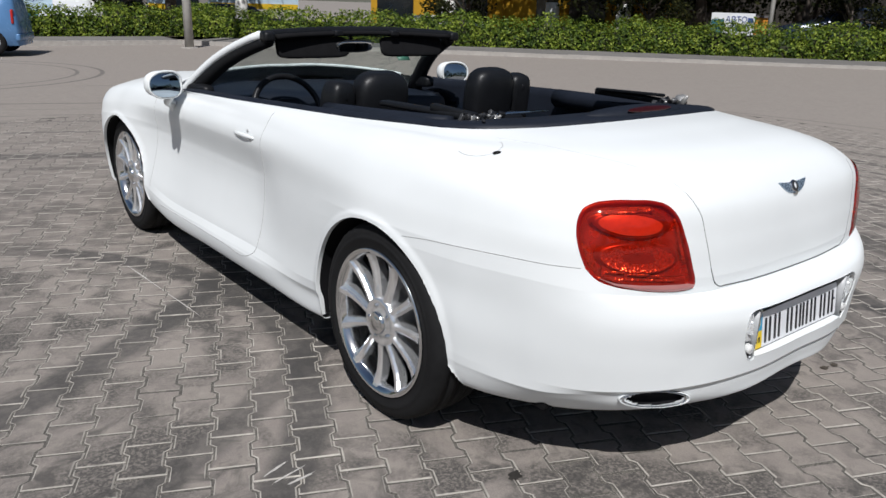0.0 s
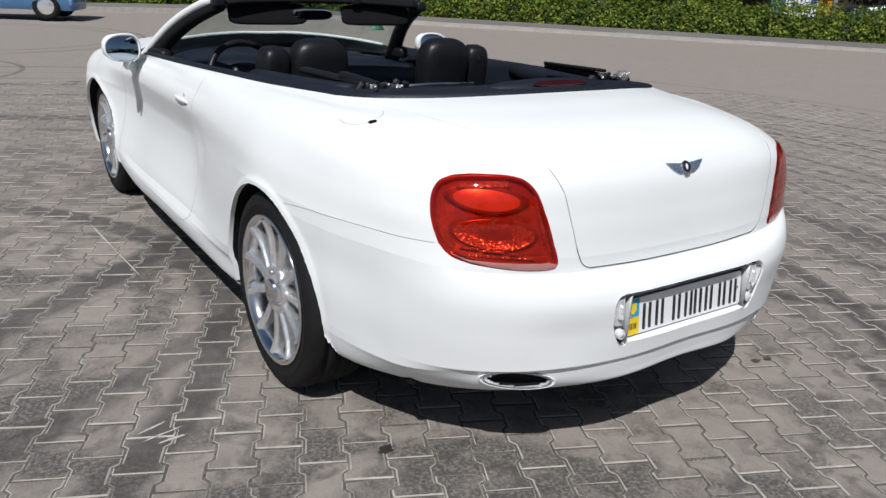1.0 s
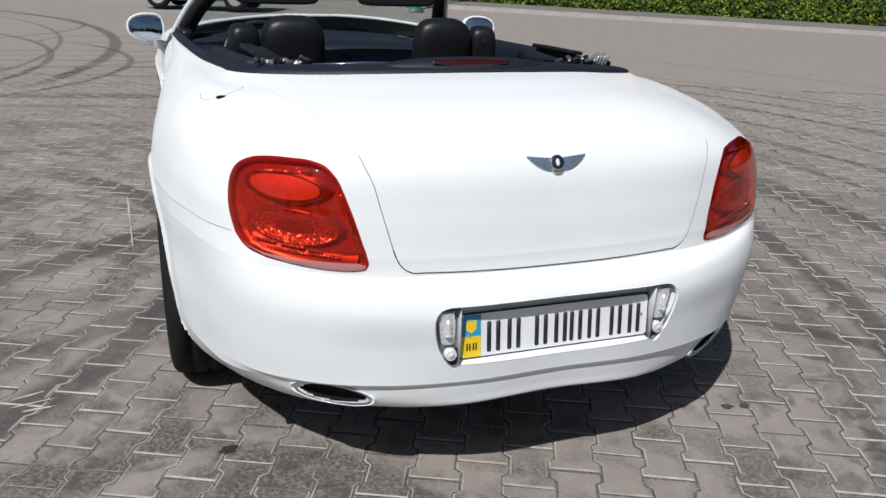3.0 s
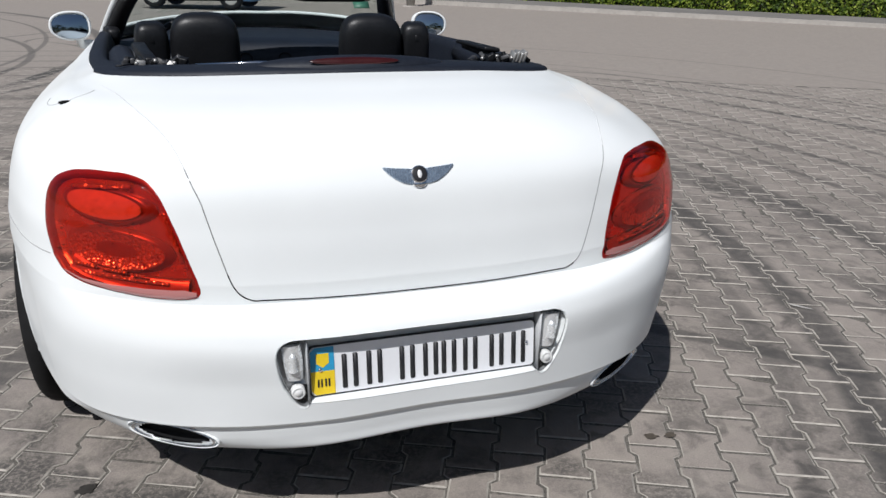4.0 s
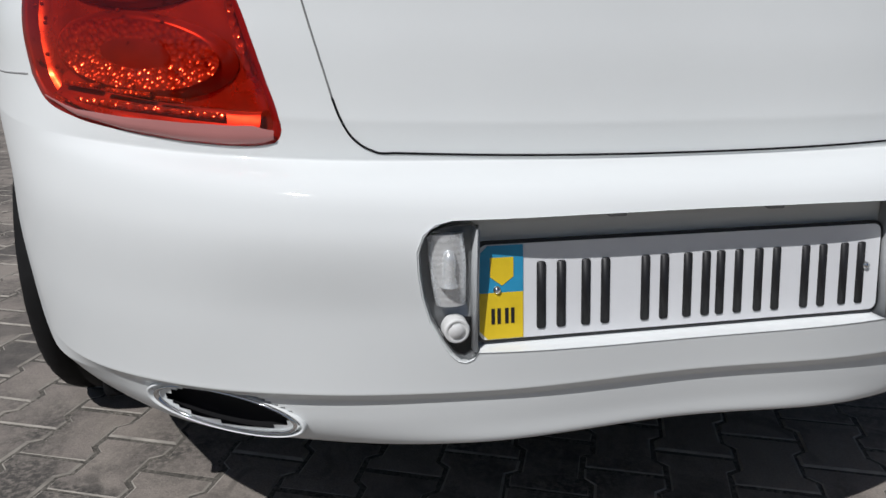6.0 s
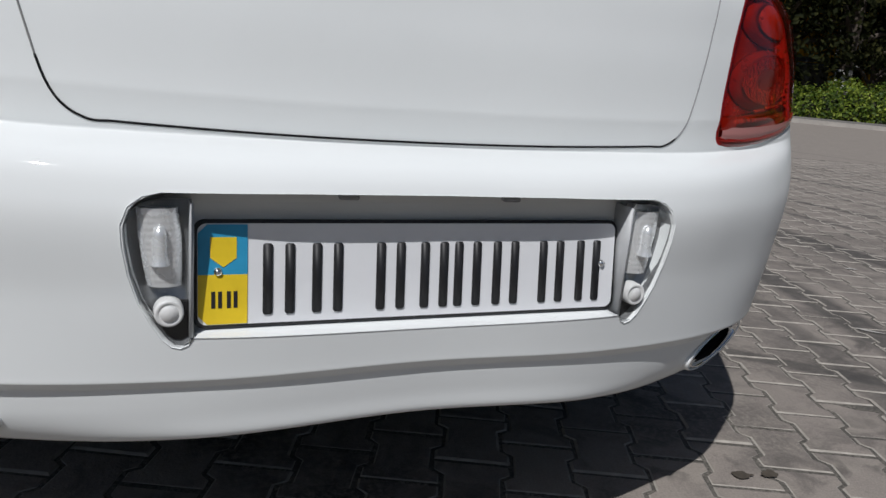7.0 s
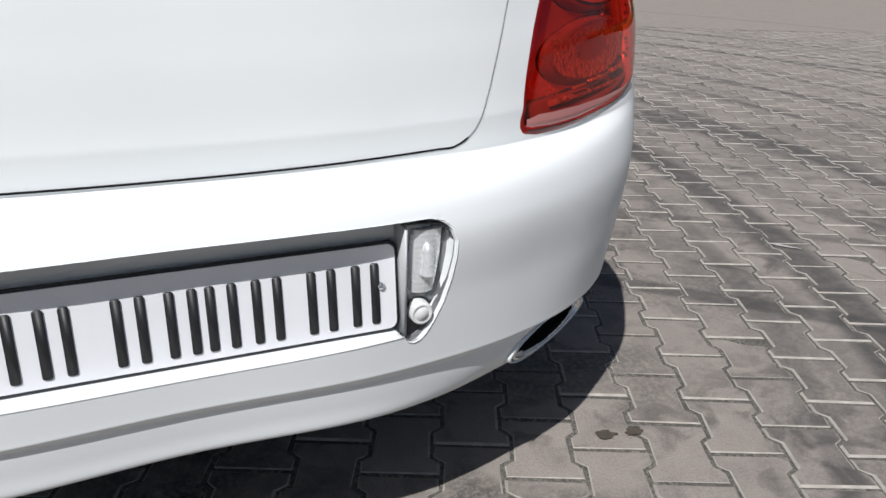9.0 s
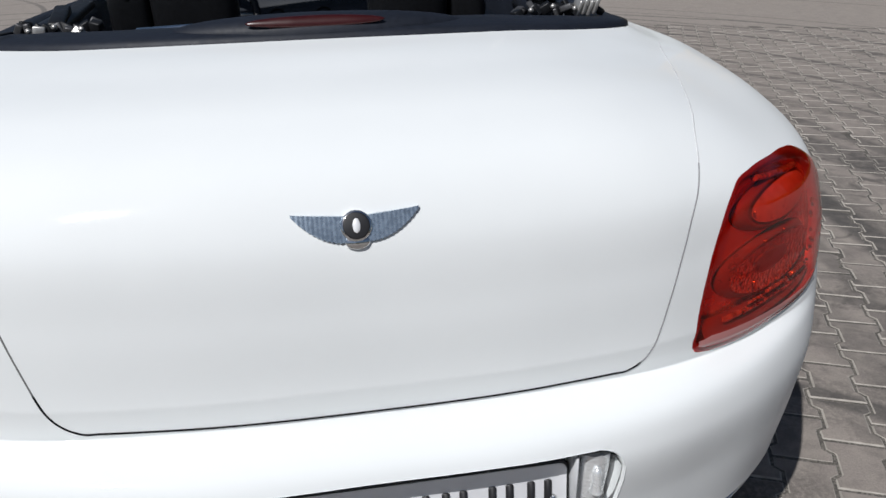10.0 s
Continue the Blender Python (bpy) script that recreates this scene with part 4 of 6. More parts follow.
def coaming():
    """The dark padded band round the opening."""
    bm = bmesh.new()
    rows = []
    n = len(RIM)
    for i, p in enumerate(RIM):
        p = Vector(p)
        a, b = Vector(RIM[max(0, i - 1)]), Vector(RIM[min(n - 1, i + 1)])
        d = (b - a).normalized()
        inward = Vector((0, 0, 1)).cross(d)
        if inward.dot(Vector((0, 1.9, p.z)) - p) < 0:
            inward = -inward
        rear = max(0.0, min(1.0, (1.35 - p.y) / 0.4))
        w = 0.050 + 0.11 * rear
        h = 0.014 + 0.002 * rear
        prof = ((-.006, -.004), (-.004, .006), (.012, h * .75), (.35 * w, h), (.75 * w, h * .9), (w, h * .35), (w + .008, -.03), (w + .012, -.16))
        rows.append([bm.verts.new(p + inward * x + Vector((0, 0, z))) for x, z in prof])
    for a, b in zip(rows[:-1], rows[1:]):
        for k in range(len(a) - 1):
            bm.faces.new((a[k], a[k + 1], b[k + 1], b[k]))
    bmesh.ops.recalc_face_normals(bm, faces=bm.faces)
    return bm


part("coaming", coaming(), VINYL, car, "blue-black padded vinyl band round the cabin opening")
seam_mat = simple("vinyl_seam", (.008, .009, .012), .7)
for x, y in ((-.645, .925),):
    p, n = near_skin((x, y, 1.0))
    part("vinyl_joint", box((.010, .05, .004), (x + .030, y + .055, p.z + .0245), Euler((0, 0, radians(-35))).to_matrix()), seam_mat, car)


def brake_housing():
    bm = bmesh.new()
    rows = []
    for i in range(41):
        t = -1 + 2 * i / 40
        k = math.sqrt(max(0.0, 1 - t * t))
        x = mid(.8) + t * .275
        row = []
        for j in range(13):
            a = math.pi * j / 12
            row.append(bm.verts.new((x, .818 + .03 * t * t - .058 * k * math.cos(a), 1.026 + .005 * k + (.005 + .030 * k) * math.sin(a) ** .8)))
        rows.append(row)
    for a, b in zip(rows[:-1], rows[1:]):
        for j in range(12):
            bm.faces.new((a[j], a[j + 1], b[j + 1], b[j]))
    bmesh.ops.recalc_face_normals(bm, faces=bm.faces)
    return bm


part("brake_light_housing", brake_housing(), VINYL, car)
lens = bmesh.new()
bmesh.ops.create_uvsphere(lens, u_segments=40, v_segments=12, radius=1, matrix=Matrix.Translation((mid(.8) - .008, .7745, 1.0555)) @ Euler((radians(-40), 0, 0)).to_matrix().to_4x4() @ Matrix.Diagonal((.122, .006, .012, 1)))
part("high_brake_light", lens, simple("dark_red_lens", (.034, .0028, .0028), .3), car, "dark red strip brake light")

# cabin tub and covers
part("cabin_floor", box((1.45, 2.3, .03), (mid(2), 2.1, .38)), FABRIC, car)
for s in (-1, 1):
    wall_pts = [Vector(p) for p in RIM if (p[0] * s > 0)]
    bm = bmesh.new()
    top = [bm.verts.new((p.x - s * .055, p.y, p.z - .05)) for p in wall_pts]
    low = [bm.verts.new((p.x - s * .10, p.y, .36)) for p in wall_pts]
    for k in range(len(top) - 1):
        bm.faces.new((top[k], top[k + 1], low[k + 1], low[k]))
    part("door_lining", bm, NAVY, car)
    ledge = [Vector(p) for p in RIM if p[0] * s > 0 and 1.15 < p[1] < 1.95]
    ledge.sort(key=lambda q: q.y)
    part("side_pad", tube([q + Vector((-s * .10, 0, -.02)) for q in ledge[::3]], .045, 12), VINYL, car)


def roof_cover():
    """The stowed-roof cover behind the rear seats: a shallow padded panel with a raised rib."""
    bm = bmesh.new()
    rows = []
    for i in range(31):
        t = -1 + 2 * i / 30
        row = []
        for j in range(15):
            v = j / 14
            y = .86 + .40 * v + .06 * t * t
            z = .985 + .012 * math.cos(t * 1.4) - .055 * v + .016 * math.exp(-((v - .30) / .10) ** 2) - .05 * abs(t) ** 6
            row.append(bm.verts.new((mid(y) + t * (.60 + .04 * v), y, z)))
        rows.append(row)
    for a, b in zip(rows[:-1], rows[1:]):
        for j in range(14):
            bm.faces.new((a[j], a[j + 1], b[j + 1], b[j]))
    bmesh.ops.recalc_face_normals(bm, faces=bm.faces)
    return bm


part("roof_cover", roof_cover(), VINYL, car, "padded dark vinyl cover over the stowed roof")


LINK_STEEL = simple("linkage_steel", (.075, .075, .078), .45, .5, .5, 60, .5)
LATCH_ALLOY = simple("latch_alloy", (.46, .45, .43), .38, .7, .3, 60, .3)


def hinge(s):
    """Folded-roof linkage at a rear corner: a knot of small links, a latch and a flat bar running forward."""
    h = thing("roof_linkage", "exposed black and grey folding-roof linkage", "")
    h.parent = car
    base = Vector((.505 if s > 0 else -.545, 1.075, 1.012))
    rnd = random.Random(11 + s)
    for k in range(16):
        size = (rnd.uniform(.012, .034), rnd.uniform(.010, .028), rnd.uniform(.014, .036))
        at = base + Vector((s * (-.085 + .0105 * k), rnd.uniform(-.022, .03), rnd.uniform(-.004, .014)))
        turn = Euler((rnd.uniform(-.5, .5), rnd.uniform(-.7, .7), rnd.uniform(-.6, .6))).to_matrix()
        part("link", box(size, at, turn), (BLACK, LINK_STEEL, BLACK, LATCH_ALLOY if s < 0 and k % 8 == 3 else LINK_STEEL)[k % 4], h, bevel=.003)
    for k in range(3):
        at = base + Vector((s * (-.06 + .05 * k), -.026, .010 + .006 * (k % 2)))
        part("bolt", tube([at, at + Vector((0, -.010, .002))], .0055, 8), LATCH_ALLOY, h)
    if s > 0:
        # ribbed bright latch at the outer end
        for k in range(4):
            part("latch_rib", box((.011, .034, .036), base + Vector((.052 + .0125 * k, -.014, .012 + .003 * (k % 2))), Euler((.2, .25, .12)).to_matrix()), LATCH_ALLOY, h, bevel=.004)
        part("latch_arm", tube([base + Vector((.085, -.01, .016)), base + Vector((.112, -.012, -.004))], .008, 8), BLACK, h)
        part("cover_plate", box((.055, .36, .014), base + Vector((.012, .215, .024)), Euler((radians(-2), radians(6), radians(-4))).to_matrix()), BLACK, h, "flat black linkage cover", bevel=.005)
        part("bar", box((.030, .42, .026), base + Vector((.030, .22, .004)), Euler((0, 0, radians(-4))).to_matrix()), BLACK, h, bevel=.006)
    else:
        part("bar", box((.046, .46, .022), base + Vector((-.035, .27, .004)), Euler((0, 0, radians(6))).to_matrix()), BLACK, h, bevel=.008)
        part("bar", box((.034, .20, .026), base + Vector((-.020, .12, .014)), Euler((radians(4), 0, radians(10))).to_matrix()), BLACK, h, bevel=.006)


for s in (-1, 1):
    hinge(s)


def cushion(size, at, turn=(0, 0, 0), power=4.0, bm=None, cuts=6):
    """A padded block: a cube pulled towards a superellipsoid."""
    bm = bm or bmesh.new()
    made = bmesh.ops.create_cube(bm, size=2.0)
    edges = list({e for v in made["verts"] for e in v.link_edges})
    bmesh.ops.subdivide_edges(bm, edges=edges, cuts=cuts, use_grid_fill=True)
    m = Matrix.Translation(at) @ Euler([radians(a) for a in turn]).to_matrix().to_4x4()
    for v in bm.verts:
        if v.tag:
            continue
        c = v.co
        k = (abs(c.x) ** power + abs(c.y) ** power + abs(c.z) ** power) ** (1 / power)
        c = c / k
        v.co = m @ Vector((c.x * size[0] / 2, c.y * size[1] / 2, c.z * size[2] / 2))
        v.tag = True
    return bm


def make_seat(x, y, top):
    s = thing("front_seat", "black leather front seat with a rounded headrest", "seat")
    del s["category"]
    s.parent = car
    sx = -1 if x < 0 else 1
    part("backrest", cushion((.50, .17, .54), (x, y - .02, .62), (8, 0, 0)), LEATHER, s)
    part("seat_cushion", cushion((.52, .52, .18), (x, y + .32, .46)), LEATHER, s)
    part("headrest", cushion((.262, .14, .29), (x, y - .03, top - .145), (8, 0, 0), 3.4, cuts=8), LEATHER, s)
    part("seat_belt_guide", cushion((.125, .12, .30), (x + sx * .200, y - .005, top - .185), (8, 0, -sx * 8), 4.5), LEATHER, s)
    part("belt_slot", box((.05, .012, .03), (x + sx * .21, y - .07, top - .10)), BLACK, s, bevel=.004)


make_seat(-.378, 1.97, 1.100)
make_seat(.290, 2.00, 1.096)
for s in (-1, 1):
    part("rear_seat", cushion((.55, .16, .46), (mid(1.4) + s * .32, 1.34, .72), (16, 0, 0)), LEATHER, car)
    part("rear_seat_cushion", cushion((.55, .40, .16), (mid(1.6) + s * .32, 1.60, .52)), LEATHER, car)
part("rear_console", cushion((.16, .5, .20), (mid(1.5), 1.5, .62)), LEATHER, car)
part("centre_console", cushion((.22, 1.2, .34), (mid(2.4), 2.4, .56), power=7), NAVY, car)
part("chrome_trim", tube([(mid(1.28) - .40, 1.27, .985), (mid(1.28) - .22, 1.245, .994), (mid(1.28) - .02, 1.24, .992)], .006, 8), CHROME, car)


def dashboard():
    bm = bmesh.new()
    rows = []
    for i in range(25):
        t = -1 + 2 * i / 24
        row = []
        for y, z in ((2.86, .62), (2.84, .80), (2.86, .865), (2.92, .893), (3.05, .898), (3.25, .905), (3.42 - .30 * t * t, .915)):
            hood = .030 * math.exp(-((t + .48) / .22) ** 2) * (1 if .86 < z < .9 else .4)
            row.append(bm.verts.new((mid(y) + t * (.74 + .02 * (y - 2.8)), y - .06 * t * t * (y < 3), z + hood - .03 * t * t)))
        rows.append(row)
    for a, b in zip(rows[:-1], rows[1:]):
        for j in range(6):
            bm.faces.new((a[j], a[j + 1], b[j + 1], b[j]))
    bmesh.ops.recalc_face_normals(bm, faces=bm.faces)
    return bm


cowl = [Vector(p) for p in GRID[:, -1] if p[1] > 3.30]
cowl.sort(key=lambda q: q.x)
part("cowl", tube(cowl[::3] + [cowl[-1]], .010, 8), PAINT, car, "white painted cowl edge below the windscreen")
part("dashboard", dashboard(), NAVY, car, "navy leather dashboard")
for k in (-.55, -.1, .1, .52):
    vent = lathe([(.030, .0), (.036, .004), (.038, .0), (.038, -.02)], 24, axis="z")
    bmesh.ops.rotate(vent, cent=(0, 0, 0), matrix=Euler((radians(80), 0, 0)).to_matrix(), verts=vent.verts)
    bmesh.ops.translate(vent, vec=(mid(2.85) + k, 2.832, .805), verts=vent.verts)
    part("air_vent", vent, BLACK, car)


def make_steering():
    s = thing("steering_wheel", "black leather steering wheel", "")
    s.parent = car
    c = Vector((mid(2.7) - .365, 2.70, .835))
    m = Euler((radians(66), 0, 0)).to_matrix()
    part("wheel_rim", tube([c + m @ Vector((.185 * math.cos(a), .185 * math.sin(a), 0)) for a in (2 * math.pi * k / 48 for k in range(48))], .016, 10, closed=True), LEATHER, s)
    part("boss", cushion((.15, .13, .06), c, (66, 0, 0)), LEATHER, s)
    for a in (0, 180, 270):
        part("spoke", tube([c + m @ Vector((r * math.cos(radians(a)), r * math.sin(radians(a)), 0)) for r in (.04, .12, .178)], [.022, .014, .012], 8, flat=.5), simple("wheel_trim", (.30, .31, .32), .35, .6), s)
    part("column", tube([c, c + Vector((0, .22, -.06))], .04, 10), BLACK, s)


make_steering()


# ---- windscreen ----
def screen_base(t):
    return Vector((mid(3) + t * (.775 if t < 0 else .735), 3.42 - .36 * t * t, .925 - .03 * t * t))


def screen_top(t):
    return Vector((mid(2.6) + t * .565, 2.60 - .045 * t * t, 1.236 - .020 * t * t))


def screen_point(t, v, off=0.0):
    a, b = screen_base(t), screen_top(t)
    p = a.lerp(b, v)
    d = (b - a).normalized()
    n = Vector((1, 0, 0)).cross(d)
    n = n if n.z > 0 else -n
    return p + n * (.045 * math.sin(math.pi * v) + off)


def screen_sheet(t0, t1, v0, v1, nt, nv_, off):
    bm = bmesh.new()
    g = [[bm.verts.new(screen_point(t0 + (t1 - t0) * i / nt, v0 + (v1 - v0) * j / nv_, off)) for j in range(nv_ + 1)] for i in range(nt + 1)]
    for i in range(nt):
        for j in range(nv_):
            bm.faces.new((g[i][j], g[i + 1][j], g[i + 1][j + 1], g[i][j + 1]))
    bmesh.ops.solidify(bm, geom=bm.faces[:], thickness=.004)
    bmesh.ops.recalc_face_normals(bm, faces=bm.faces)
    return bm


part("windscreen", screen_sheet(-.97, .97, 0, 1, 24, 12, 0), clear_lens("windscreen_glass", (.80, .87, .85)), car, "slightly green windscreen glass").visible_shadow = False
for s in (-1, 1):
    outer = [screen_point(s, v / 12, .004) + Vector((s * .012, 0, 0)) for v in range(-1, 13)]
    part("windscreen_pillar", tube(outer, .020, 10), PAINT, car, "white painted windscreen pillar")
    inner = [screen_point(s * (.965 - .01 * v / 12), v / 12, -.024) + Vector((s * .004, -.012, 0)) for v in range(-1, 13)]
    part("pillar_trim", tube(inner, [.046 - .012 * k / 13 for k in range(14)], 12), BLACK, car, "black pillar trim")
    part("pillar_foot", cushion((.07, .24, .07), (screen_base(s).x - s * .045, screen_base(s).y - .10, .930), (0, 0, -s * 10)), BLACK, car)
head = [screen_top(-1 + 2 * k / 24) for k in range(25)]
part("header_rail", tube([p + Vector((0, -.010, .004)) for p in head], .026, 12, flat=.8), BLACK, car, "black header rail above the windscreen")
part("header_top", tube([p + Vector((0, .030, .006)) for p in head], .016, 10, flat=.7), BLACK, car)
part("header_lining", tube([p + Vector((0, -.050, -.008)) for p in head[1:-1]], .022, 10, flat=.6), FABRIC, car)
for s in (-1, 1):
    c = screen_top(s * .53)
    part("sun_visor", cushion((.40, .026, .105), c + Vector((0, -.035, -.070)), (-16, 0, 0), 6), FABRIC, car, "black sun visor folded down")
    latch = screen_top(s * .30)
    part("header_latch", cushion((.05, .04, .03), latch + Vector((0, -.060, -.006)), power=5), BLACK, car, bevel=0)
    end = screen_top(s)
    part("roof_catch", cushion((.06, .07, .05), end + Vector((-s * .01, -.03, -.004)), power=4), BLACK, car)
rv = thing("interior_mirror", "black interior mirror hanging from the header", "")
rv.parent = car
rc = screen_top(-.06) + Vector((-.03, -.045, -.072))
part("mirror_shell", cushion((.235, .035, .062), rc, (8, 0, 6), 3.2), BLACK, rv)
part("mirror_face", cushion((.222, .006, .052), rc + Vector((0, -.0165, -.001)), (8, 0, 6), 3.6), Mat("mirror_silver", 0.0, 1.0, (.80, .82, .84)).m, rv)
part("mirror_stalk", tube([rc + Vector((0, .015, .02)), rc + Vector((.005, .05, .06))], .009, 8), BLACK, rv)
st = screen_point(.80, .42, -.006)
part("windscreen_sticker", box((.085, .002, .05), st, Euler((radians(-50), 0, 0)).to_matrix()), simple("green_sticker", (.05, .16, .11), .5, 0, .4, 60), car, "small green sticker inside the windscreen")


# ---- door mirrors ----
# silver dimmed and blued, so the darker sky reflection is in its colour
MIRROR_DIMMED = Mat("dimmed_mirror", 0.0, 1.0, (.40, .46, .52)).m


def make_mirror(s, c):
    m = thing("door_mirror", "white oval door mirror on a short stalk", "")
    m.parent = car
    c = Vector(c)
    yaw = -12 * s
    part("shell", cushion((.176, .094, .126), c + Vector((0, .034, 0)), (0, 0, yaw), 2.5, cuts=8), PAINT, m)
    ring = []
    face = []
    turn = Euler((0, 0, radians(yaw))).to_matrix()
    for k in range(48):
        a = 2 * math.pi * k / 48
        ca, sa = math.cos(a), math.sin(a)
        ex = .0875 * math.copysign(abs(ca) ** (.92 if ca * s > 0 else .62), ca) * (1.0 + .05 * s * ca)
        ez = .0635 * math.copysign(abs(sa) ** .85, sa)
        ring.append(c + turn @ Vector((ex, -.020, ez)))
        face.append((ex * .955, ez * .94))
    part("rim", tube(ring, .0058, 10, closed=True), PAINT, m)
    # slightly convex glass
    bm = bmesh.new()
    rings = [[bm.verts.new((x * k, -.0195 - .007 * (1 - k * k), z * k)) for x, z in face] for k in (1, .85, .7, .55, .4, .25, .1)]
    for p, q in zip(rings[:-1], rings[1:]):
        for k in range(48):
            bm.faces.new((p[k], p[(k + 1) % 48], q[(k + 1) % 48], q[k]))
    bm.faces.new(rings[-1])
    bmesh.ops.recalc_face_normals(bm, faces=bm.faces)
    bmesh.ops.rotate(bm, cent=(0, -.02, 0), matrix=Euler((radians(-8.0), 0, 0)).to_matrix(), verts=bm.verts)
    bmesh.ops.rotate(bm, cent=(0, 0, 0), matrix=turn, verts=bm.verts)
    bmesh.ops.translate(bm, vec=c, verts=bm.verts)
    part("glass", bm, MIRROR_DIMMED, m, "convex mirror glass coloured for a dim blue sky reflection")
    foot, n = on_side(3.07, .83, s)
    part("stalk", tube(curve_points([c + Vector((-s * .035, .01, -.055)), c + Vector((-s * .028, .05, -.09)), foot + Vector((s * .004, -.02, .03)), foot + Vector((-s * .02, 0, 0))], 10), [.016, .016, .017, .018, .019, .020, .022, .025, .028, .03], 12, flat=1.2), PAINT, m)


make_mirror(-1, (-.978, 2.93, .968))
make_mirror(1, (.838, 2.92, .975))


# ---- paving ----
def paving_material(name, joints):
    """Worn concrete pavers: warm grey, tyre-dark drifts, scuffs and dust."""
    m = Mat(name, 0.85)
    pos = m.where()
    grain = m.noise(220, 6)
    blotch = m.noise(14, 5)
    rnd = m.node("ShaderNodeObjectInfo").outputs["Random"]
    isl = m.node("ShaderNodeNewGeometry").outputs["Random Per Island"]
    tone = m.math("ADD", m.math("MULTIPLY", rnd, 0.5), m.math("MULTIPLY", isl, 0.5))
    if joints:
        tone = m.noise(6.0, 4)
    col = m.ramp(tone, (0.1, (0.248, 0.216, 0.193)), (0.5, (0.284, 0.248, 0.221)), (0.9, (0.312, 0.273, 0.242)))
    col = m.mix(m.ramp(grain, (0.35, 0.0), (0.75, 0.55)), col, (0.14, 0.125, 0.112))
    col = m.mix(m.ramp(blotch, (0.42, 0.0), (0.72, 0.45)), col, (0.34, 0.305, 0.26))
    # rubber laid down in long curved sweeps
    sweeps = (((-3.0, 1.0), ((9.6, .030, .9), (9.05, .025, .7), (8.5, .035, .85), (7.9, .05, .5), (7.2, .04, .6), (6.6, .06, .35), (5.85, .12, .75), (5.3, .05, .45), (4.5, .10, .45))),
              ((-1.2, 15.0), ((2.60, .030, .75), (3.02, .035, .8))),
              ((-12.74, 10.87), ((11.07, .075, 1.0), (10.3, .03, .8))),
              ((-4.87, 9.26), ((3.48, .040, .9),)),
              ((-2.14, 10.29), ((1.39, .030, .9),)),
              ((-8.25, 9.42), ((5.88, .040, .9), (4.9, .03, .8))),
              ((-1.98, 11.86), ((.78, .030, .8),)),
              ((-5.35, 14.52), ((2.96, .035, .8),)),
              ((-2.14, 2.45), ((4.27, 0.065, 0.80), (4.02, 0.03, 0.4), (5.02, 0.045, 0.55), (5.55, 0.025, 0.55), (6.05, 0.03, 0.6), (6.55, 0.03, 0.6), (7.22, 0.03, 0.65), (7.66, 0.03, 0.7), (8.15, 0.02, 0.5), (8.5, 0.02, 0.55), (10.1, 0.03, 0.45), (2.87, 0.060, 0.40),)),
              ((-2.70, 2.23), ((1.85, 0.070, 0.80),)),
              ((-4.12, -5.04), ((8.00, 0.035, 0.70), (8.62, 0.03, 0.45))),
              ((-5.02, 7.01), ((6.00, 0.080, 0.80), (6.75, 0.060, 0.60))))
    # each drift of tyre marks lies on one side of the parked car only
    gates = {(-1.2, 15.0): (0, -1.2, -0.4), (-12.74, 10.87): (1, 7.0, 8.0), (-4.87, 9.26): (0, -2.6, -2.0), (-2.14, 10.29): (0, -2.3, -1.8), (-8.25, 9.42): (0, -5.0, -4.0), (-1.98, 11.86): (1, 11.5, 11.9), (-5.35, 14.52): (0, -4.6, -4.0),
             (-2.14, 2.45): (0, 0.4, 1.0), (-2.70, 2.23): (0, -1.9, -1.4), (-5.02, 7.01): (1, 5.0, 3.0), (-4.12, -5.04): (0, 0.6, 1.1)}
    for centre, rings in sweeps:
        sep = m.node("ShaderNodeVectorMath", operation="DISTANCE")
        m.put(sep.inputs[0], pos)
        sep.inputs[1].default_value = (*centre, 0)
        d = m.math("ADD", sep.outputs["Value"], m.math("MULTIPLY", m.noise(0.5, 2), 0.3 if centre[0] == -3.0 else 0.0))
        patch = m.math("MULTIPLY", m.ramp(m.noise(0.6, 3), (0.34, 0.25), (0.5, 1.0)), m.ramp(m.noise(26, 4), (0.25, 0.3), (0.6, 1.0)))
        if centre in gates:
            axis, a, b = gates[centre]
            xyz = m.node("ShaderNodeSeparateXYZ")
            m.put(xyz.inputs[0], pos)
            patch = m.math("MULTIPLY", m.ramp(m.noise(26, 4), (0.22, 0.65), (0.6, 1.0)), m.maprange(xyz.outputs[axis], a, b, 0.0, 1.0))
            patch = m.math("MULTIPLY", patch, m.ramp(m.noise(0.8, 3), (0.30, 0.65), (0.46, 1.0)))
        for r, w, k in rings:
            near = m.maprange(m.math("ABSOLUTE", m.math("SUBTRACT", d, r + (0.15 if centre[0] == -3.0 else 0.0))), w * 0.8, w * 1.45, k * (0.35 if joints and centre[0] == -2.14 and w > 0.04 else 0.85 if joints else 1.0), 0.0)
            col = m.mix(m.math("MULTIPLY", near, patch), col, (0.048, 0.046, 0.045))
    dark = m.math("MULTIPLY", m.ramp(m.noise(2.6, 5, dist=0.8), (0.44, 0.0), (0.59, 0.95)), m.ramp(m.noise(75, 5, rough=0.7), (0.36, 0.15), (0.56, 1.0)))
    home = m.node("ShaderNodeVectorMath", operation="DISTANCE")
    m.put(home.inputs[0], pos)
    home.inputs[1].default_value = (-0.3, 1.0, 0)
    used = m.maprange(home.outputs["Value"], 2.8, 5.5, 1.0, 0.12)
    dark = m.math("MULTIPLY", dark, used)
    split = m.node("ShaderNodeSeparateXYZ")
    m.put(split.inputs[0], pos)
    dark = m.math("MULTIPLY", dark, m.maprange(split.outputs[0], 0.2, 1.2, 1.0, 0.45))
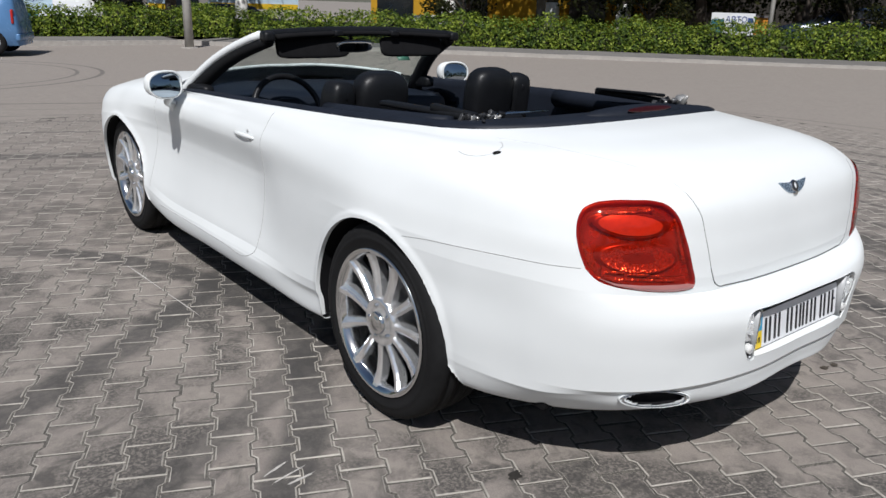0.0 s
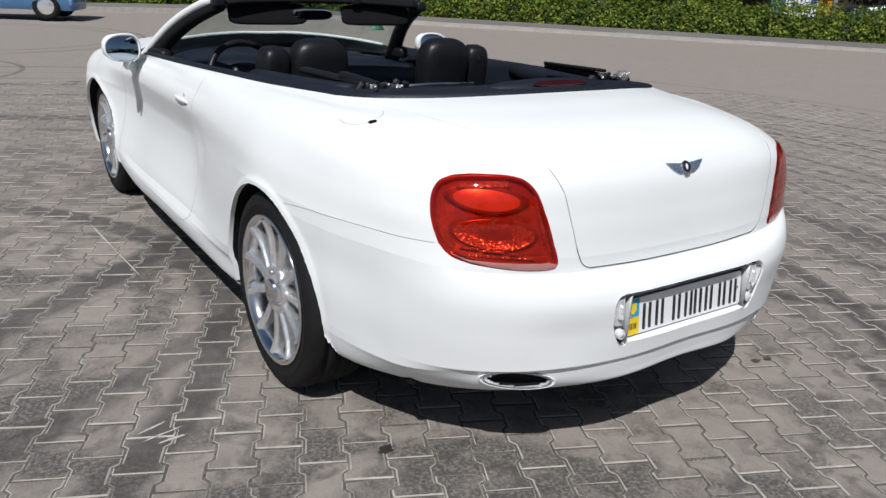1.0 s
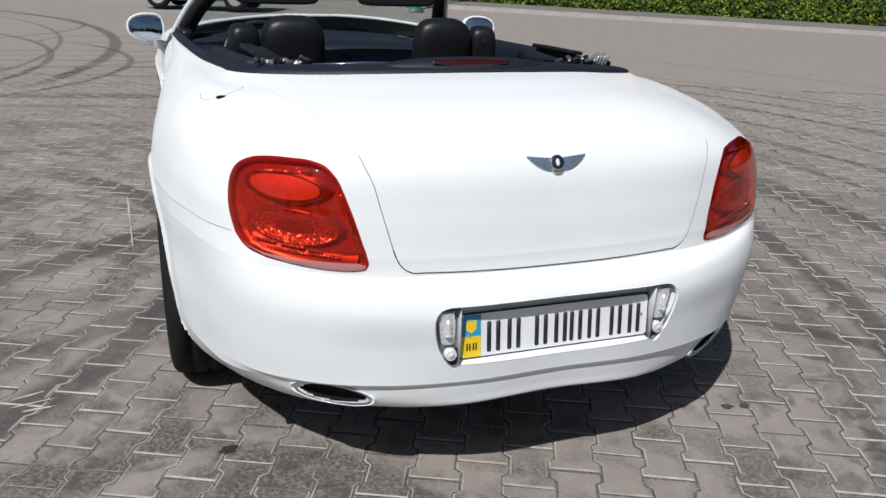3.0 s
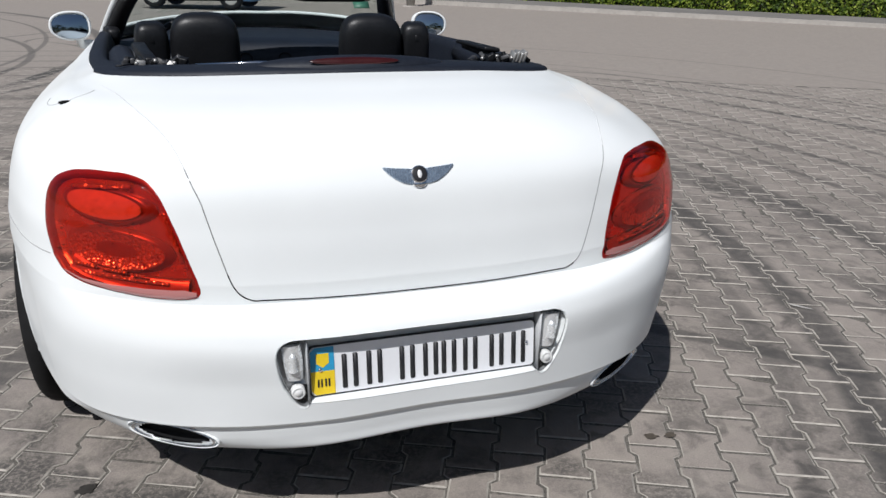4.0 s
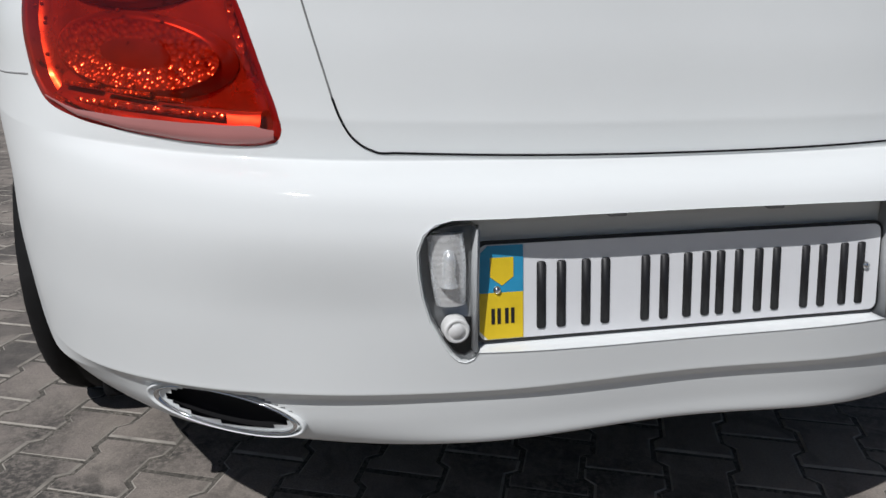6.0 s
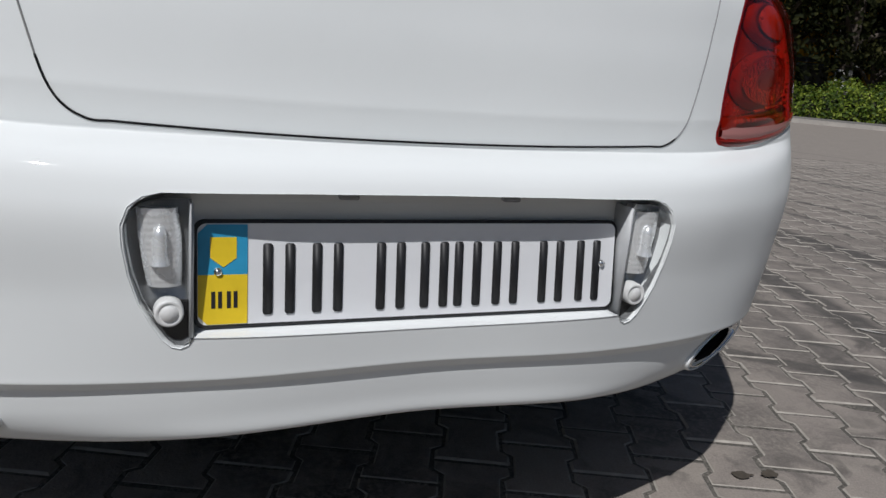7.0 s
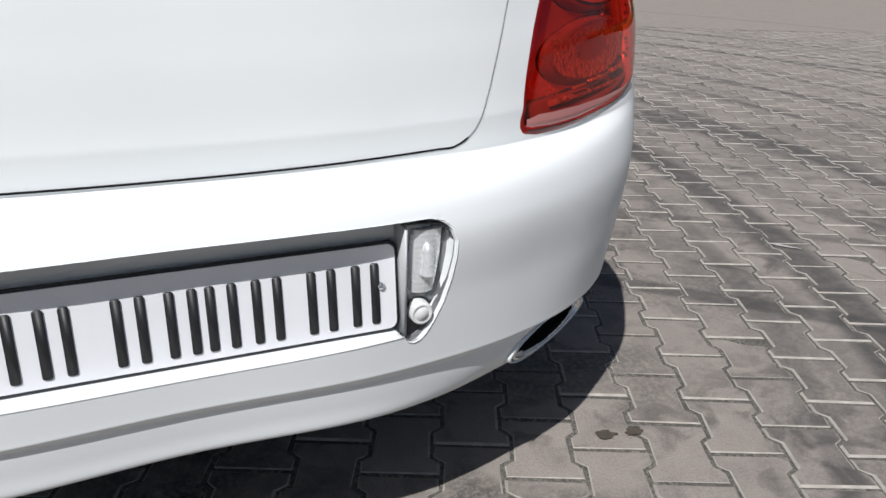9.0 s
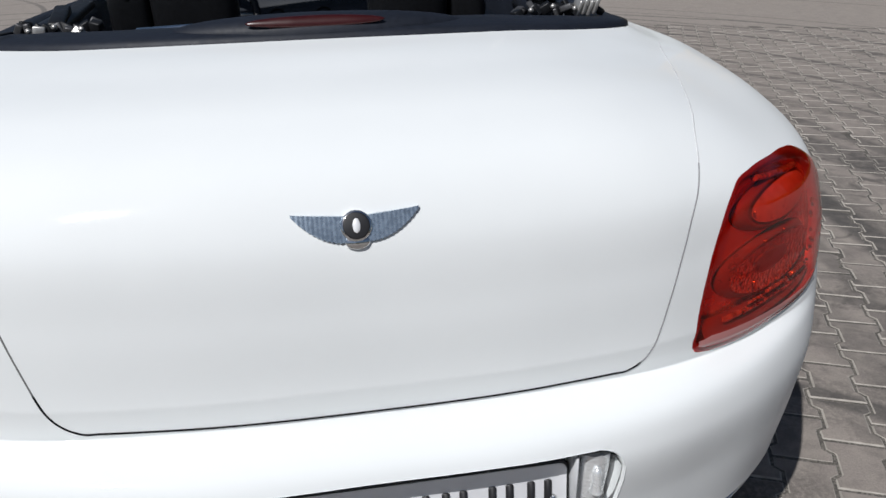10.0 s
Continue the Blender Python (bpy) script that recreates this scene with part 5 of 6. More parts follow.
    smudge = m.math("MULTIPLY", m.ramp(m.noise(7.5, 4, dist=1.2), (0.52, 0.0), (0.66, 0.75)), m.ramp(m.noise(1.4, 3), (0.4, 0.2), (0.6, 1.0)))
    col = m.mix(m.math("MULTIPLY", dark, 0.35 if joints else 1.0), col, (0.062, 0.058, 0.053))
    col = m.mix(m.math("MULTIPLY", m.math("MULTIPLY", smudge, used), 0.3 if joints else 1.0), col, (0.058, 0.054, 0.050))
    if joints:
        # far off, the rows of pavers show as fine broken lines
        rot = m.node("ShaderNodeMapping")
        m.put(rot.inputs["Vector"], pos)
        rot.inputs["Rotation"].default_value = (0, 0, radians(24))
        br = m.node("ShaderNodeTexBrick")
        m.put(br.inputs["Vector"], rot.outputs[0])
        for key, v in (("Scale", 1.0), ("Mortar Size", 0.006), ("Brick Width", 0.131), ("Row Height", 0.181), ("Mortar Smooth", 0.3)):
            br.inputs[key].default_value = v
        col = m.mix(m.math("MULTIPLY", br.outputs["Fac"], 0.2), col, (0.34, 0.315, 0.28))
        col = m.mix(0.12, col, (0.36, 0.325, 0.285))
    m.set(base_color=col, roughness=m.maprange(grain, 0.3, 0.7, 0.78, 0.95))
    m.bump(m.math("ADD", grain, m.math("MULTIPLY", blotch, 0.8)), 0.5, 0.0025)
    return m.m


PAVER = paving_material("worn_paver_concrete", False)
FAR_PAVING = paving_material("paved_lot_far", True)


CHAMFER = simple("dusty_paver_edge", (.33, .305, .27), .95, 0, .5, 22, .4)


def joint_sand():
    m = Mat("joint_sand", 0.95)
    n = m.noise(160, 5)
    c = m.ramp(n, (0.35, (0.05, 0.046, 0.04)), (0.55, (0.16, 0.145, 0.125)), (0.8, (0.34, 0.315, 0.28)))
    crack = m.ramp(m.noise(6, 4), (0.40, 0.0), (0.66, 0.8))
    c = m.mix(crack, c, (0.07, 0.065, 0.058))
    m.set(base_color=c)
    return m.bump(n, 0.6, 0.003).m


def ground_sheet():
    bm = bmesh.new()
    xs = [-900, -200, -60, -20, -8, -4, -2, -1, 0, .5, 1, 1.5, 2, 2.5, 3, 4, 6, 9, 13, 18, 25, 60, 200, 900]
    ys = [-900, -200, -60, -20, -8, -4, -2, 0, 2, 4, 8, 13, 18, 25, 60, 200, 900]
    grid = [[bm.verts.new((x, y, rise(min(x, 60)) - 0.0075)) for y in ys] for x in xs]
    for i in range(len(xs) - 1):
        for j in range(len(ys) - 1):
            bm.faces.new((grid[i][j], grid[i + 1][j], grid[i + 1][j + 1], grid[i][j + 1]))
    me = bpy.data.meshes.new("ground")
    bm.to_mesh(me)
    bm.free()
    me.materials.append(FAR_PAVING)
    ob = link("ground", me, None)
    return tagged(ob, "worn grey paved parking ground with dark tyre marks", "ground", kind="structure")


GROUND = ground_sheet()
PW, PL = 0.131, 0.181
ROW, COL = Vector((math.cos(radians(-24)), math.sin(radians(-24)), 0)), Vector((math.sin(radians(24)), math.cos(radians(24)), 0))
PAVE_ORIGIN = Vector((0.59, 0.275, 0)) - COL * (PL / 2)


def paver_outline(gap=0.0022, jitter=None):
    """A double-T paver: broad ends and a narrow waist."""
    w, n = PW / 2 + .0095 - gap, PW / 2 - .0095 - gap
    e = PL / 2 - gap
    side = [(w, -e), (w, -.056), (n, -.040), (n, .040), (w, .056), (w, e)]
    return side + [(-a, b) for a, b in side[::-1]]


def paver_mesh(name, seed):
    rnd = random.Random(seed)
    bm = bmesh.new()
    out = [(a + rnd.uniform(-.0012, .0012), b + rnd.uniform(-.0012, .0012)) for a, b in paver_outline()]
    lift = [rnd.uniform(-.0008, .0008) for _ in out]
    low = [bm.verts.new((a, b, -.012)) for a, b in out]
    rim = [bm.verts.new((a, b, -.0030 + l)) for (a, b), l in zip(out, lift)]
    top = [bm.verts.new((a - math.copysign(.0052, a), b - math.copysign(.0052 if abs(b) > .07 else .002, b), l)) for (a, b), l in zip(out, lift)]
    n = len(out)
    for k in range(n):
        bm.faces.new((low[k], low[(k + 1) % n], rim[(k + 1) % n], rim[k]))
        bm.faces.new((rim[k], rim[(k + 1) % n], top[(k + 1) % n], top[k])).material_index = 1
    bm.faces.new(top)
    bmesh.ops.triangulate(bm, faces=[f for f in bm.faces if len(f.verts) > 4])
    bmesh.ops.recalc_face_normals(bm, faces=bm.faces)
    me = bpy.data.meshes.new(name)
    bm.to_mesh(me)
    bm.free()
    me.materials.append(PAVER)
    me.materials.append(CHAMFER)
    return me


def paver_spots():
    """Centres of all laid pavers near the car: columns staggered by half a length."""
    for i in range(-90, 110):
        for j in range(-70, 95):
            c = PAVE_ORIGIN + ROW * (i * PW) + COL * ((j + (0.5 if i % 2 else 0.0)) * PL)
            if -6.5 < c.x < 7.5 and -6.0 < c.y < 8.8 and c.x * .5 + c.y < 8.9:
                yield c


def sand_bed():
    bm = bmesh.new()
    xs = [-6.5, -5, -4, -2, 0, .5, 1, 1.5, 2, 2.5, 3, 4, 5.6, 7.5]
    ys = [-6.0, -4, -2.6, -1, 0, 2, 4, 5.1]
    g = [[bm.verts.new((x, y, rise(x) - .0022)) for y in ys + [min(8.8, 8.9 - .5 * x)]] for x in xs]
    for i in range(len(xs) - 1):
        for j in range(len(ys)):
            bm.faces.new((g[i][j], g[i + 1][j], g[i + 1][j + 1], g[i][j + 1]))
    ob = part("joint_sand", bm, joint_sand(), GROUND, "pale sand in the joints between pavers")
    return tagged(ob, kind="stuff")


sand_bed()


def lay_pavers():
    kinds = [paver_mesh("paver", k) for k in range(6)]
    spots = sorted(paver_spots(), key=lambda c: (abs(c.x - .9) + abs(c.y - .45) if c.x > .35 else 3 + abs(c.x + 1.3) + abs(c.y - 1.1)))
    rnd = random.Random(5)
    for c in spots[:300]:
        ob = new("paver", kinds[rnd.randrange(6)])
        ob.parent = GROUND
        ob.location = (c.x, c.y, rise(c.x) + rnd.uniform(-.0015, .0015))
        ob.rotation_euler = (rnd.uniform(-.004, .004), rnd.uniform(-.004, .004), radians(-24) + rnd.uniform(-.006, .006))
    verts, faces, slots = [], [], []
    data = []
    for me in kinds:
        data.append(([Vector(v.co) for v in me.vertices], [(tuple(p.vertices), p.material_index) for p in me.polygons]))
    for c in spots[300:]:
        vs, fs = data[rnd.randrange(6)]
        base = len(verts)
        tilt = Euler((rnd.uniform(-.004, .004), rnd.uniform(-.004, .004), radians(-24) + rnd.uniform(-.006, .006))).to_matrix()
        z = rise(c.x) + rnd.uniform(-.0015, .0015)
        for v in vs:
            q = tilt @ v
            verts.append((q.x + c.x, q.y + c.y, q.z + z))
        faces.extend(tuple(k + base for k in f) for f, _ in fs)
        slots.extend(m_ for _, m_ in fs)
    me = bpy.data.meshes.new("paving")
    me.from_pydata(verts, [], faces)
    me.materials.append(PAVER)
    me.materials.append(CHAMFER)
    me.polygons.foreach_set("material_index", slots)
    ob = link("paving", me, None, GROUND, smooth=False)
    tagged(ob, "worn interlocking concrete pavers", kind="stuff")


lay_pavers()


# ---- small marks on the paving ----
def stain(x, y, rx, ry, turn, mat, seed):
    """A thin uneven spill lying on the pavers."""
    rnd = random.Random(seed)
    bm = bmesh.new()
    z = rise(x) + .0032
    rim = []
    for k in range(22):
        a = 2 * math.pi * k / 22
        q = rnd.uniform(.7, 1.15)
        p = Vector((rx * q * math.cos(a), ry * q * math.sin(a), 0))
        p.rotate(Euler((0, 0, radians(turn))))
        rim.append(bm.verts.new((x + p.x, y + p.y, z)))
    mid_ = bm.verts.new((x, y, z + .0006))
    for k in range(22):
        bm.faces.new((rim[k], rim[(k + 1) % 22], mid_))
    part("ground_mark", bm, mat, GROUND)


OIL = simple("dried_oil", (.035, .032, .028), .6, 0, .4, 60)
OIL_BROWN = simple("brown_oil_spot", (.075, .062, .048), .7, 0, .4, 60)
LIME = simple("pale_scuff", (.46, .44, .41), .95, 0, .2, 60)
stain(-.80, .55, .030, .020, 15, OIL, 1)
stain(.765, .345, .022, .014, -20, OIL_BROWN, 2)
stain(.825, .335, .020, .014, 10, OIL_BROWN, 3)
stain(1.87, .965, .055, .008, -48, LIME, 4)
stain(2.55, 1.62, .030, .010, -30, LIME, 5)
stain(-1.16, 2.93, 0.237, 0.004, -86, LIME, 6)
stain(-1.13, 2.49, 0.203, 0.003, -86, LIME, 10)
stain(-1.38, 1.01, 0.058, 0.005, 19, LIME, 7)
stain(-1.34, 0.92, 0.051, 0.006, 6, LIME, 8)
stain(-1.36, 0.96, 0.069, 0.004, 13, LIME, 9)


# ---- kerb, hedge and street behind the lot ----
CORNER = Vector((5.9, 21.5, 0))
ALONG, BACK = Vector((.657, -.754, 0)), Vector((.754, .657, 0))
ALONG_L, BACK_L = Vector((-.992, .126, 0)), Vector((.126, .992, 0))
ZG = 0.06


def right_of(a, b, z=0.0):
    p = CORNER + ALONG * a + BACK * b
    return Vector((p.x, p.y, ZG + z + .004 * max(0, a)))


def left_of(a, b, z=0.0):
    p = CORNER + ALONG_L * a + BACK_L * b
    return Vector((p.x, p.y, max(0.0, ZG - .008 * a) + z))


KERB = simple("kerb_concrete", (.37, .345, .315), .9, 0, .25, 9, .4)
WALKWAY = simple("walkway_asphalt", (.17, .16, .15), .95, 0, .3, 3, .5)
EARTH = simple("dry_earth", (.16, .13, .095), .95, 0, .4, 2, .4)


def make_kerb():
    k = tagged(new("kerb"), "weathered concrete kerb along the walkway", "kerb", kind="structure")
    for base, d, n in ((right_of, ALONG, 42), (left_of, ALONG_L, 24)):
        me = None
        ang = math.atan2(d.y, d.x)
        for i in range(n):
            if me is None:
                bm = box((.997, .16, .22))
                bmesh.ops.bevel(bm, geom=[e for e in bm.edges], offset=.006, segments=2, affect="EDGES")
                me = bpy.data.meshes.new("kerbstone")
                bm.to_mesh(me)
                bm.free()
                me.materials.append(KERB)
            o = new("kerbstone", me)
            o.parent = k
            p = base(i + .5, .08 if base is right_of else -.08 + .16)
            o.location = (p.x, p.y, p.z - .01 + random.uniform(-.006, .006))
            o.rotation_euler = (0, 0, ang + random.uniform(-.008, .008))
    return k


make_kerb()


def strip(name, label, base, a0, a1, b0, b1, z, mat, n=40):
    bm = bmesh.new()
    rows = [[bm.verts.new(base(a0 + (a1 - a0) * i / n, b, z)) for b in (b0, b1)] for i in range(n + 1)]
    for p, q in zip(rows[:-1], rows[1:]):
        bm.faces.new((p[0], q[0], q[1], p[1]))
    bmesh.ops.recalc_face_normals(bm, faces=bm.faces)
    for f in bm.faces:
        if f.normal.z < 0:
            f.normal_flip()
    tagged(part(name, bm, mat), label, "pavement", kind="structure")


strip("walkway", "grey asphalt walkway behind the kerb", right_of, 0, 60, .14, 2.7, .088, WALKWAY)
strip("walkway", "grey asphalt walkway behind the kerb", left_of, 0, 60, .14, 2.7, .088, WALKWAY)
strip("verge", "dry earth verge under the hedge and trees", right_of, -20, 80, 2.7, 60, .080, EARTH)
strip("verge", "dry earth verge under the hedge and trees", left_of, -3, 80, 2.7, 60, .076, EARTH)


def leaf_material(name, stops, rough=0.55, shine=0.3):
    m = Mat(name, rough)
    m.set(specular_ior_level=shine)
    isl = m.node("ShaderNodeNewGeometry").outputs["Random Per Island"]
    patch = m.noise(3.2, 3)
    v = m.math("ADD", m.math("MULTIPLY", isl, 0.5), m.math("MULTIPLY_ADD", patch, 1.3, -0.42))
    m.set(base_color=m.ramp(v, *stops))
    tr = m.node("ShaderNodeBsdfTranslucent")
    m.put(tr.inputs[0], m.ramp(v, *[(a, tuple(min(1, c * 1.5) for c in col)) for a, col in stops]))
    mix = m.node("ShaderNodeMixShader")
    mix.inputs[0].default_value = 0.28
    m.t.links.new(m.p.outputs[0], mix.inputs[1])
    m.t.links.new(tr.outputs[0], mix.inputs[2])
    m.t.links.new(mix.outputs[0], m.t.nodes["Material Output"].inputs[0])
    return m.m


HEDGE_LEAF = leaf_material("hedge_leaf", ((0.12, (.026, .050, .008)), (0.40, (.080, .135, .016)), (0.62, (.19, .25, .026)), (0.85, (.34, .40, .060))))
# tree leaf colours sit below real foliage to hold the crowns' shade
SHADED_LEAF = leaf_material("shaded_tree_leaf", ((0.2, (.010, .013, .005)), (0.55, (.020, .024, .008)), (0.9, (.062, .060, .018))), 0.7, 0.08)
BARK = simple("tree_bark", (.075, .060, .048), .95, 0, .4, 14, .8)
WHITEWASH = simple("whitewash", (.62, .61, .58), .9, 0, .2, 10, .3)


def leaves(spots, size, rnd):
    """Folded leaf quads at the given (place, outward) spots."""
    verts, faces = [], []
    for p, out in spots:
        s = size * rnd.uniform(.6, 1.35)
        d = (out + Vector((rnd.uniform(-1, 1), rnd.uniform(-1, 1), rnd.uniform(-.6, 1.2)))).normalized()
        side = d.cross(Vector((rnd.uniform(-1, 1), rnd.uniform(-1, 1), rnd.uniform(-1, 1)))).normalized()
        up = side.cross(d)
        k = len(verts)
        a = p - side * s * .5
        verts += [a, p + up * s * .30 + d * s * .08, p + side * s * .5, p - up * s * .30 + d * s * .08]
        faces.append((k, k + 1, k + 2, k + 3))
    return verts, faces


def make_hedge(name, base, a0, a1, seed):
    rnd = random.Random(seed)
    h = thing(name, "trimmed green hedge with yellow-green leaf tips", "hedge", tuple(base((a0 + a1) / 2, 3.2, .10)))
    inv = Matrix.Translation(-h.location)
    # a solid dark core closes the gaps behind the leaves
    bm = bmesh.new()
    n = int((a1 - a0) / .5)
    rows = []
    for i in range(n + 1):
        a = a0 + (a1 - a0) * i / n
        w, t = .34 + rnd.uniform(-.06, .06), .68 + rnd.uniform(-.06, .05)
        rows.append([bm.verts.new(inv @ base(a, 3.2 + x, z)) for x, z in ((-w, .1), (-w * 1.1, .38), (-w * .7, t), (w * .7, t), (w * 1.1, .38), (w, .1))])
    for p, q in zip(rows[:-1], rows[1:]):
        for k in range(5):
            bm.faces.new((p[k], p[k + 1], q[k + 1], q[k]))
    part("twig_core", bm, simple("hedge_dark_core", (.028, .030, .014), .95, 0, .5, 25, .8), h)
    spots = []
    count = int((a1 - a0) * 1150)
    for _ in range(count):
        a = rnd.uniform(a0, a1)
        lump = .07 * math.sin(a * 2.3 + seed) + .05 * math.sin(a * 5.1) + .04 * math.sin(a * 11.7 + 1)
        u = rnd.random()
        if u < .62:
            z = rnd.uniform(.08, .86)
            out = -BACK if base is right_of else -BACK_L
            x = -.46 - .10 * math.sin(z * 3.3) - lump * .9 + rnd.uniform(-.05, .14)
            p = base(a, 3.2 + x, z + lump * z)
        elif u < .93:
            x = rnd.uniform(-.55, .5)
            p = base(a, 3.2 + x, .86 + lump + .05 * math.cos(x * 3) + rnd.uniform(-.14, .07))
            out = Vector((0, 0, 1))
        else:
            x = rnd.uniform(-.5, .3)
            p = base(a, 3.2 + x, .91 + lump + rnd.uniform(0, .14))
            out = Vector((0, 0, 1))
        spots.append((inv @ p, out))
    v, f = leaves(spots, .088, rnd)
    me = bpy.data.meshes.new("foliage")
    me.from_pydata(v, [], f)
    tagged(link("foliage", me, HEDGE_LEAF, h, smooth=False), kind="stuff")


make_hedge("hedge", right_of, -1.7, 21, 3)
make_hedge("hedge", right_of, 21, 40, 4)
make_hedge("hedge", left_of, -1.7, 20, 5)


def make_tree(at, height, spread, low, seed, count=5200, white=False, label="leafy street tree with a dense crown darkened for shade", leaf=.17):
    rnd = random.Random(seed)
    at = Vector(at)
    t = thing("tree", label, "tree", tuple(at), "street trees")
    top = height * .72
    lean = Vector((rnd.uniform(-.3, .3), rnd.uniform(-.3, .3), 0))
    bm = bmesh.new()
    path = [Vector((0, 0, -.1)) + lean * (k / 6) ** 2 + Vector((0, 0, top * k / 6)) for k in range(7)]
    r0 = .13 + height * .012
    tube(path, [r0 * (1.25 if k == 0 else 1 - .13 * k) for k in range(7)], 10, bm=bm)
    blobs = []
    for k in range(9):
        a = rnd.uniform(0, 6.28)
        z = low + (height - low) * (.12 + .8 * k / 8)
        root = path[min(6, 2 + k // 2)]
        reach = spread * (.45 + .5 * math.sin(math.pi * min(.95, .25 + .7 * k / 8)))
        tip = Vector((math.cos(a) * reach, math.sin(a) * reach, z))
        tube([root, root.lerp(tip, .5) + Vector((0, 0, .2)), tip], [r0 * .42, r0 * .28, r0 * .1], 6, bm=bm)
        for _ in range(4):
            blobs.append((tip + Vector((rnd.gauss(0, .45), rnd.gauss(0, .45), rnd.gauss(0, .4))) * spread * .38, spread * rnd.uniform(.22, .42)))
    blobs.append((path[-1] + Vector((0, 0, height * .12)), spread * .5))
    part("trunk", bm, BARK, t)
    if white:
        part("whitewashed_base", tube([Vector((0, 0, -.05)), Vector((0, 0, .7)), Vector((0, 0, 1.35))], [r0 * 1.28, r0 * 1.08, r0 * 1.0], 12), WHITEWASH, t, "whitewashed trunk base")
    spots = []
    while len(spots) < count:
        c, r = blobs[rnd.randrange(len(blobs))]
        d = Vector((rnd.gauss(0, 1), rnd.gauss(0, 1), rnd.gauss(0, .8))).normalized()
        p = c + d * r * rnd.uniform(.55, 1.08)
        if p.z > low * .55:
            spots.append((p, d))
    v, f = leaves(spots, leaf, rnd)
    me = bpy.data.meshes.new("crown")
    me.from_pydata(v, [], f)
    link("crown", me, SHADED_LEAF, t, smooth=False)


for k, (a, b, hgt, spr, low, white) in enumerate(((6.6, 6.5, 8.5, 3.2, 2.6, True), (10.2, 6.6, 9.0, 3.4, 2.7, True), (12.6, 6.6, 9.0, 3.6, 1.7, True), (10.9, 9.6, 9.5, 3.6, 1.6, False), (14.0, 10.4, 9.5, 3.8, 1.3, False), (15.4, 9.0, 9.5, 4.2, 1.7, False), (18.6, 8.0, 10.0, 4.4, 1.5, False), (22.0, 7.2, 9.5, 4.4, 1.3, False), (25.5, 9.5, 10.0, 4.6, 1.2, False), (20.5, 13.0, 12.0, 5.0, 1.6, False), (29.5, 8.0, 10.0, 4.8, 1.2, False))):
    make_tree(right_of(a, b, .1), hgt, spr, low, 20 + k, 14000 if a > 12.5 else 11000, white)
for k, (a, b) in enumerate(((1.15, 7.5), (-1.5, 8.0), (-4.3, 8.3))):
    make_tree(left_of(a, b, .1), 8.5, 3.2, 3.2, 40 + k, 4200, k != 1, "street tree with a dark trunk behind the hedge")
for k, (a, b, hgt) in enumerate(((13.4, 5.0, 2.0), (19.3, 5.0, 2.0), (7.2, 5.0, 1.7))):
    make_tree(right_of(a, b, .1), hgt, .9, .5, 60 + k, 2200, False, "dark green shrub behind the hedge", .10)
make_tree(left_of(.9, 5.2, .0), 2.3, .9, .6, 71, 2200, False, "dark green shrub behind the hedge", .10)


# ---- poles ----
def make_pole(name, at, height, r, label, lean=0.0):
    p = thing(name, label, "pole", tuple(at))
    part("shaft", tube([Vector((lean * k / 4, 0, height * k / 4 - .1)) for k in range(5)], [r * (1 - .07 * k) for k in range(5)], 8), simple("pole_concrete", (.40, .385, .355), .9, 0, .25, 6, .5), p, smooth=True)
    part("footing", box((r * 2.7, r * 2.5, .08), (0, 0, .0), Euler((0, 0, .5)).to_matrix()), KERB, p, bevel=.02)
    part("cable_clamp", tube([Vector((0, 0, height * .62)), Vector((0, 0, height * .62 + .12))], r * 1.1, 10), simple("clamp_steel", (.25, .25, .25), .5, .8), p)


make_pole("lamp_post", (5.58, 20.1, .02), 8.0, .128, "square-edged concrete lamp post at the kerb")
make_pole("utility_pole", right_of(16.85, 4.4, .1), 8.0, .075, "slim pale concrete utility pole behind the hedge")


# ---- buildings ----
YELLOW = simple("yellow_render", (.46, .25, .008), .85, 0, .15, 2, .3)
DARKWALL = simple("dark_shopfront", (.035, .038, .042), .6, 0, .3, 2)
GREYWALL = simple("grey_render", (.20, .19, .18), .9, 0, .25, 1.2, .3)
PANE = simple("dark_window_glass", (.012, .015, .018), .06, 0, .2, 3)
WHITEFRAME = simple("white_window_frame", (.72, .72, .70), .5)
ROOFING = simple("grey_roofing", (.12, .11, .11), .9, 0, .3, 2)
ORANGE = simple("orange_panel", (.55, .22, .02), .8, 0, .2, 3)


def oriented(base, a, b, z, size, d):
    """A box standing on the street grid: size along, deep, high; a, b, z its middle."""
    ang = math.atan2(d.y, d.x)
    return box(size, base(a, b, z), Euler((0, 0, ang)).to_matrix())


def window_unit(house, base, d, a, b, z, w, h):
    win = thing("window", "", "")
    win.parent = house
    part("pane", oriented(base, a, b + .02, z, (w, .03, h), d), PANE, win, smooth=False)
    for da, dz, sw, sh in ((-w / 2, 0, .09, h + .18), (w / 2, 0, .09, h + .18), (0, h / 2, w, .09), (0, -h / 2, w, .09), (0, 0, .05, h)):
        part("frame", oriented(base, a + da, b - .02, z + dz, (sw, .09, sh), d), WHITEFRAME, win, smooth=False)
    part("sill", oriented(base, a, b - .07, z - h / 2 - .07, (w + .2, .18, .05), d), WHITEFRAME, win, smooth=False)


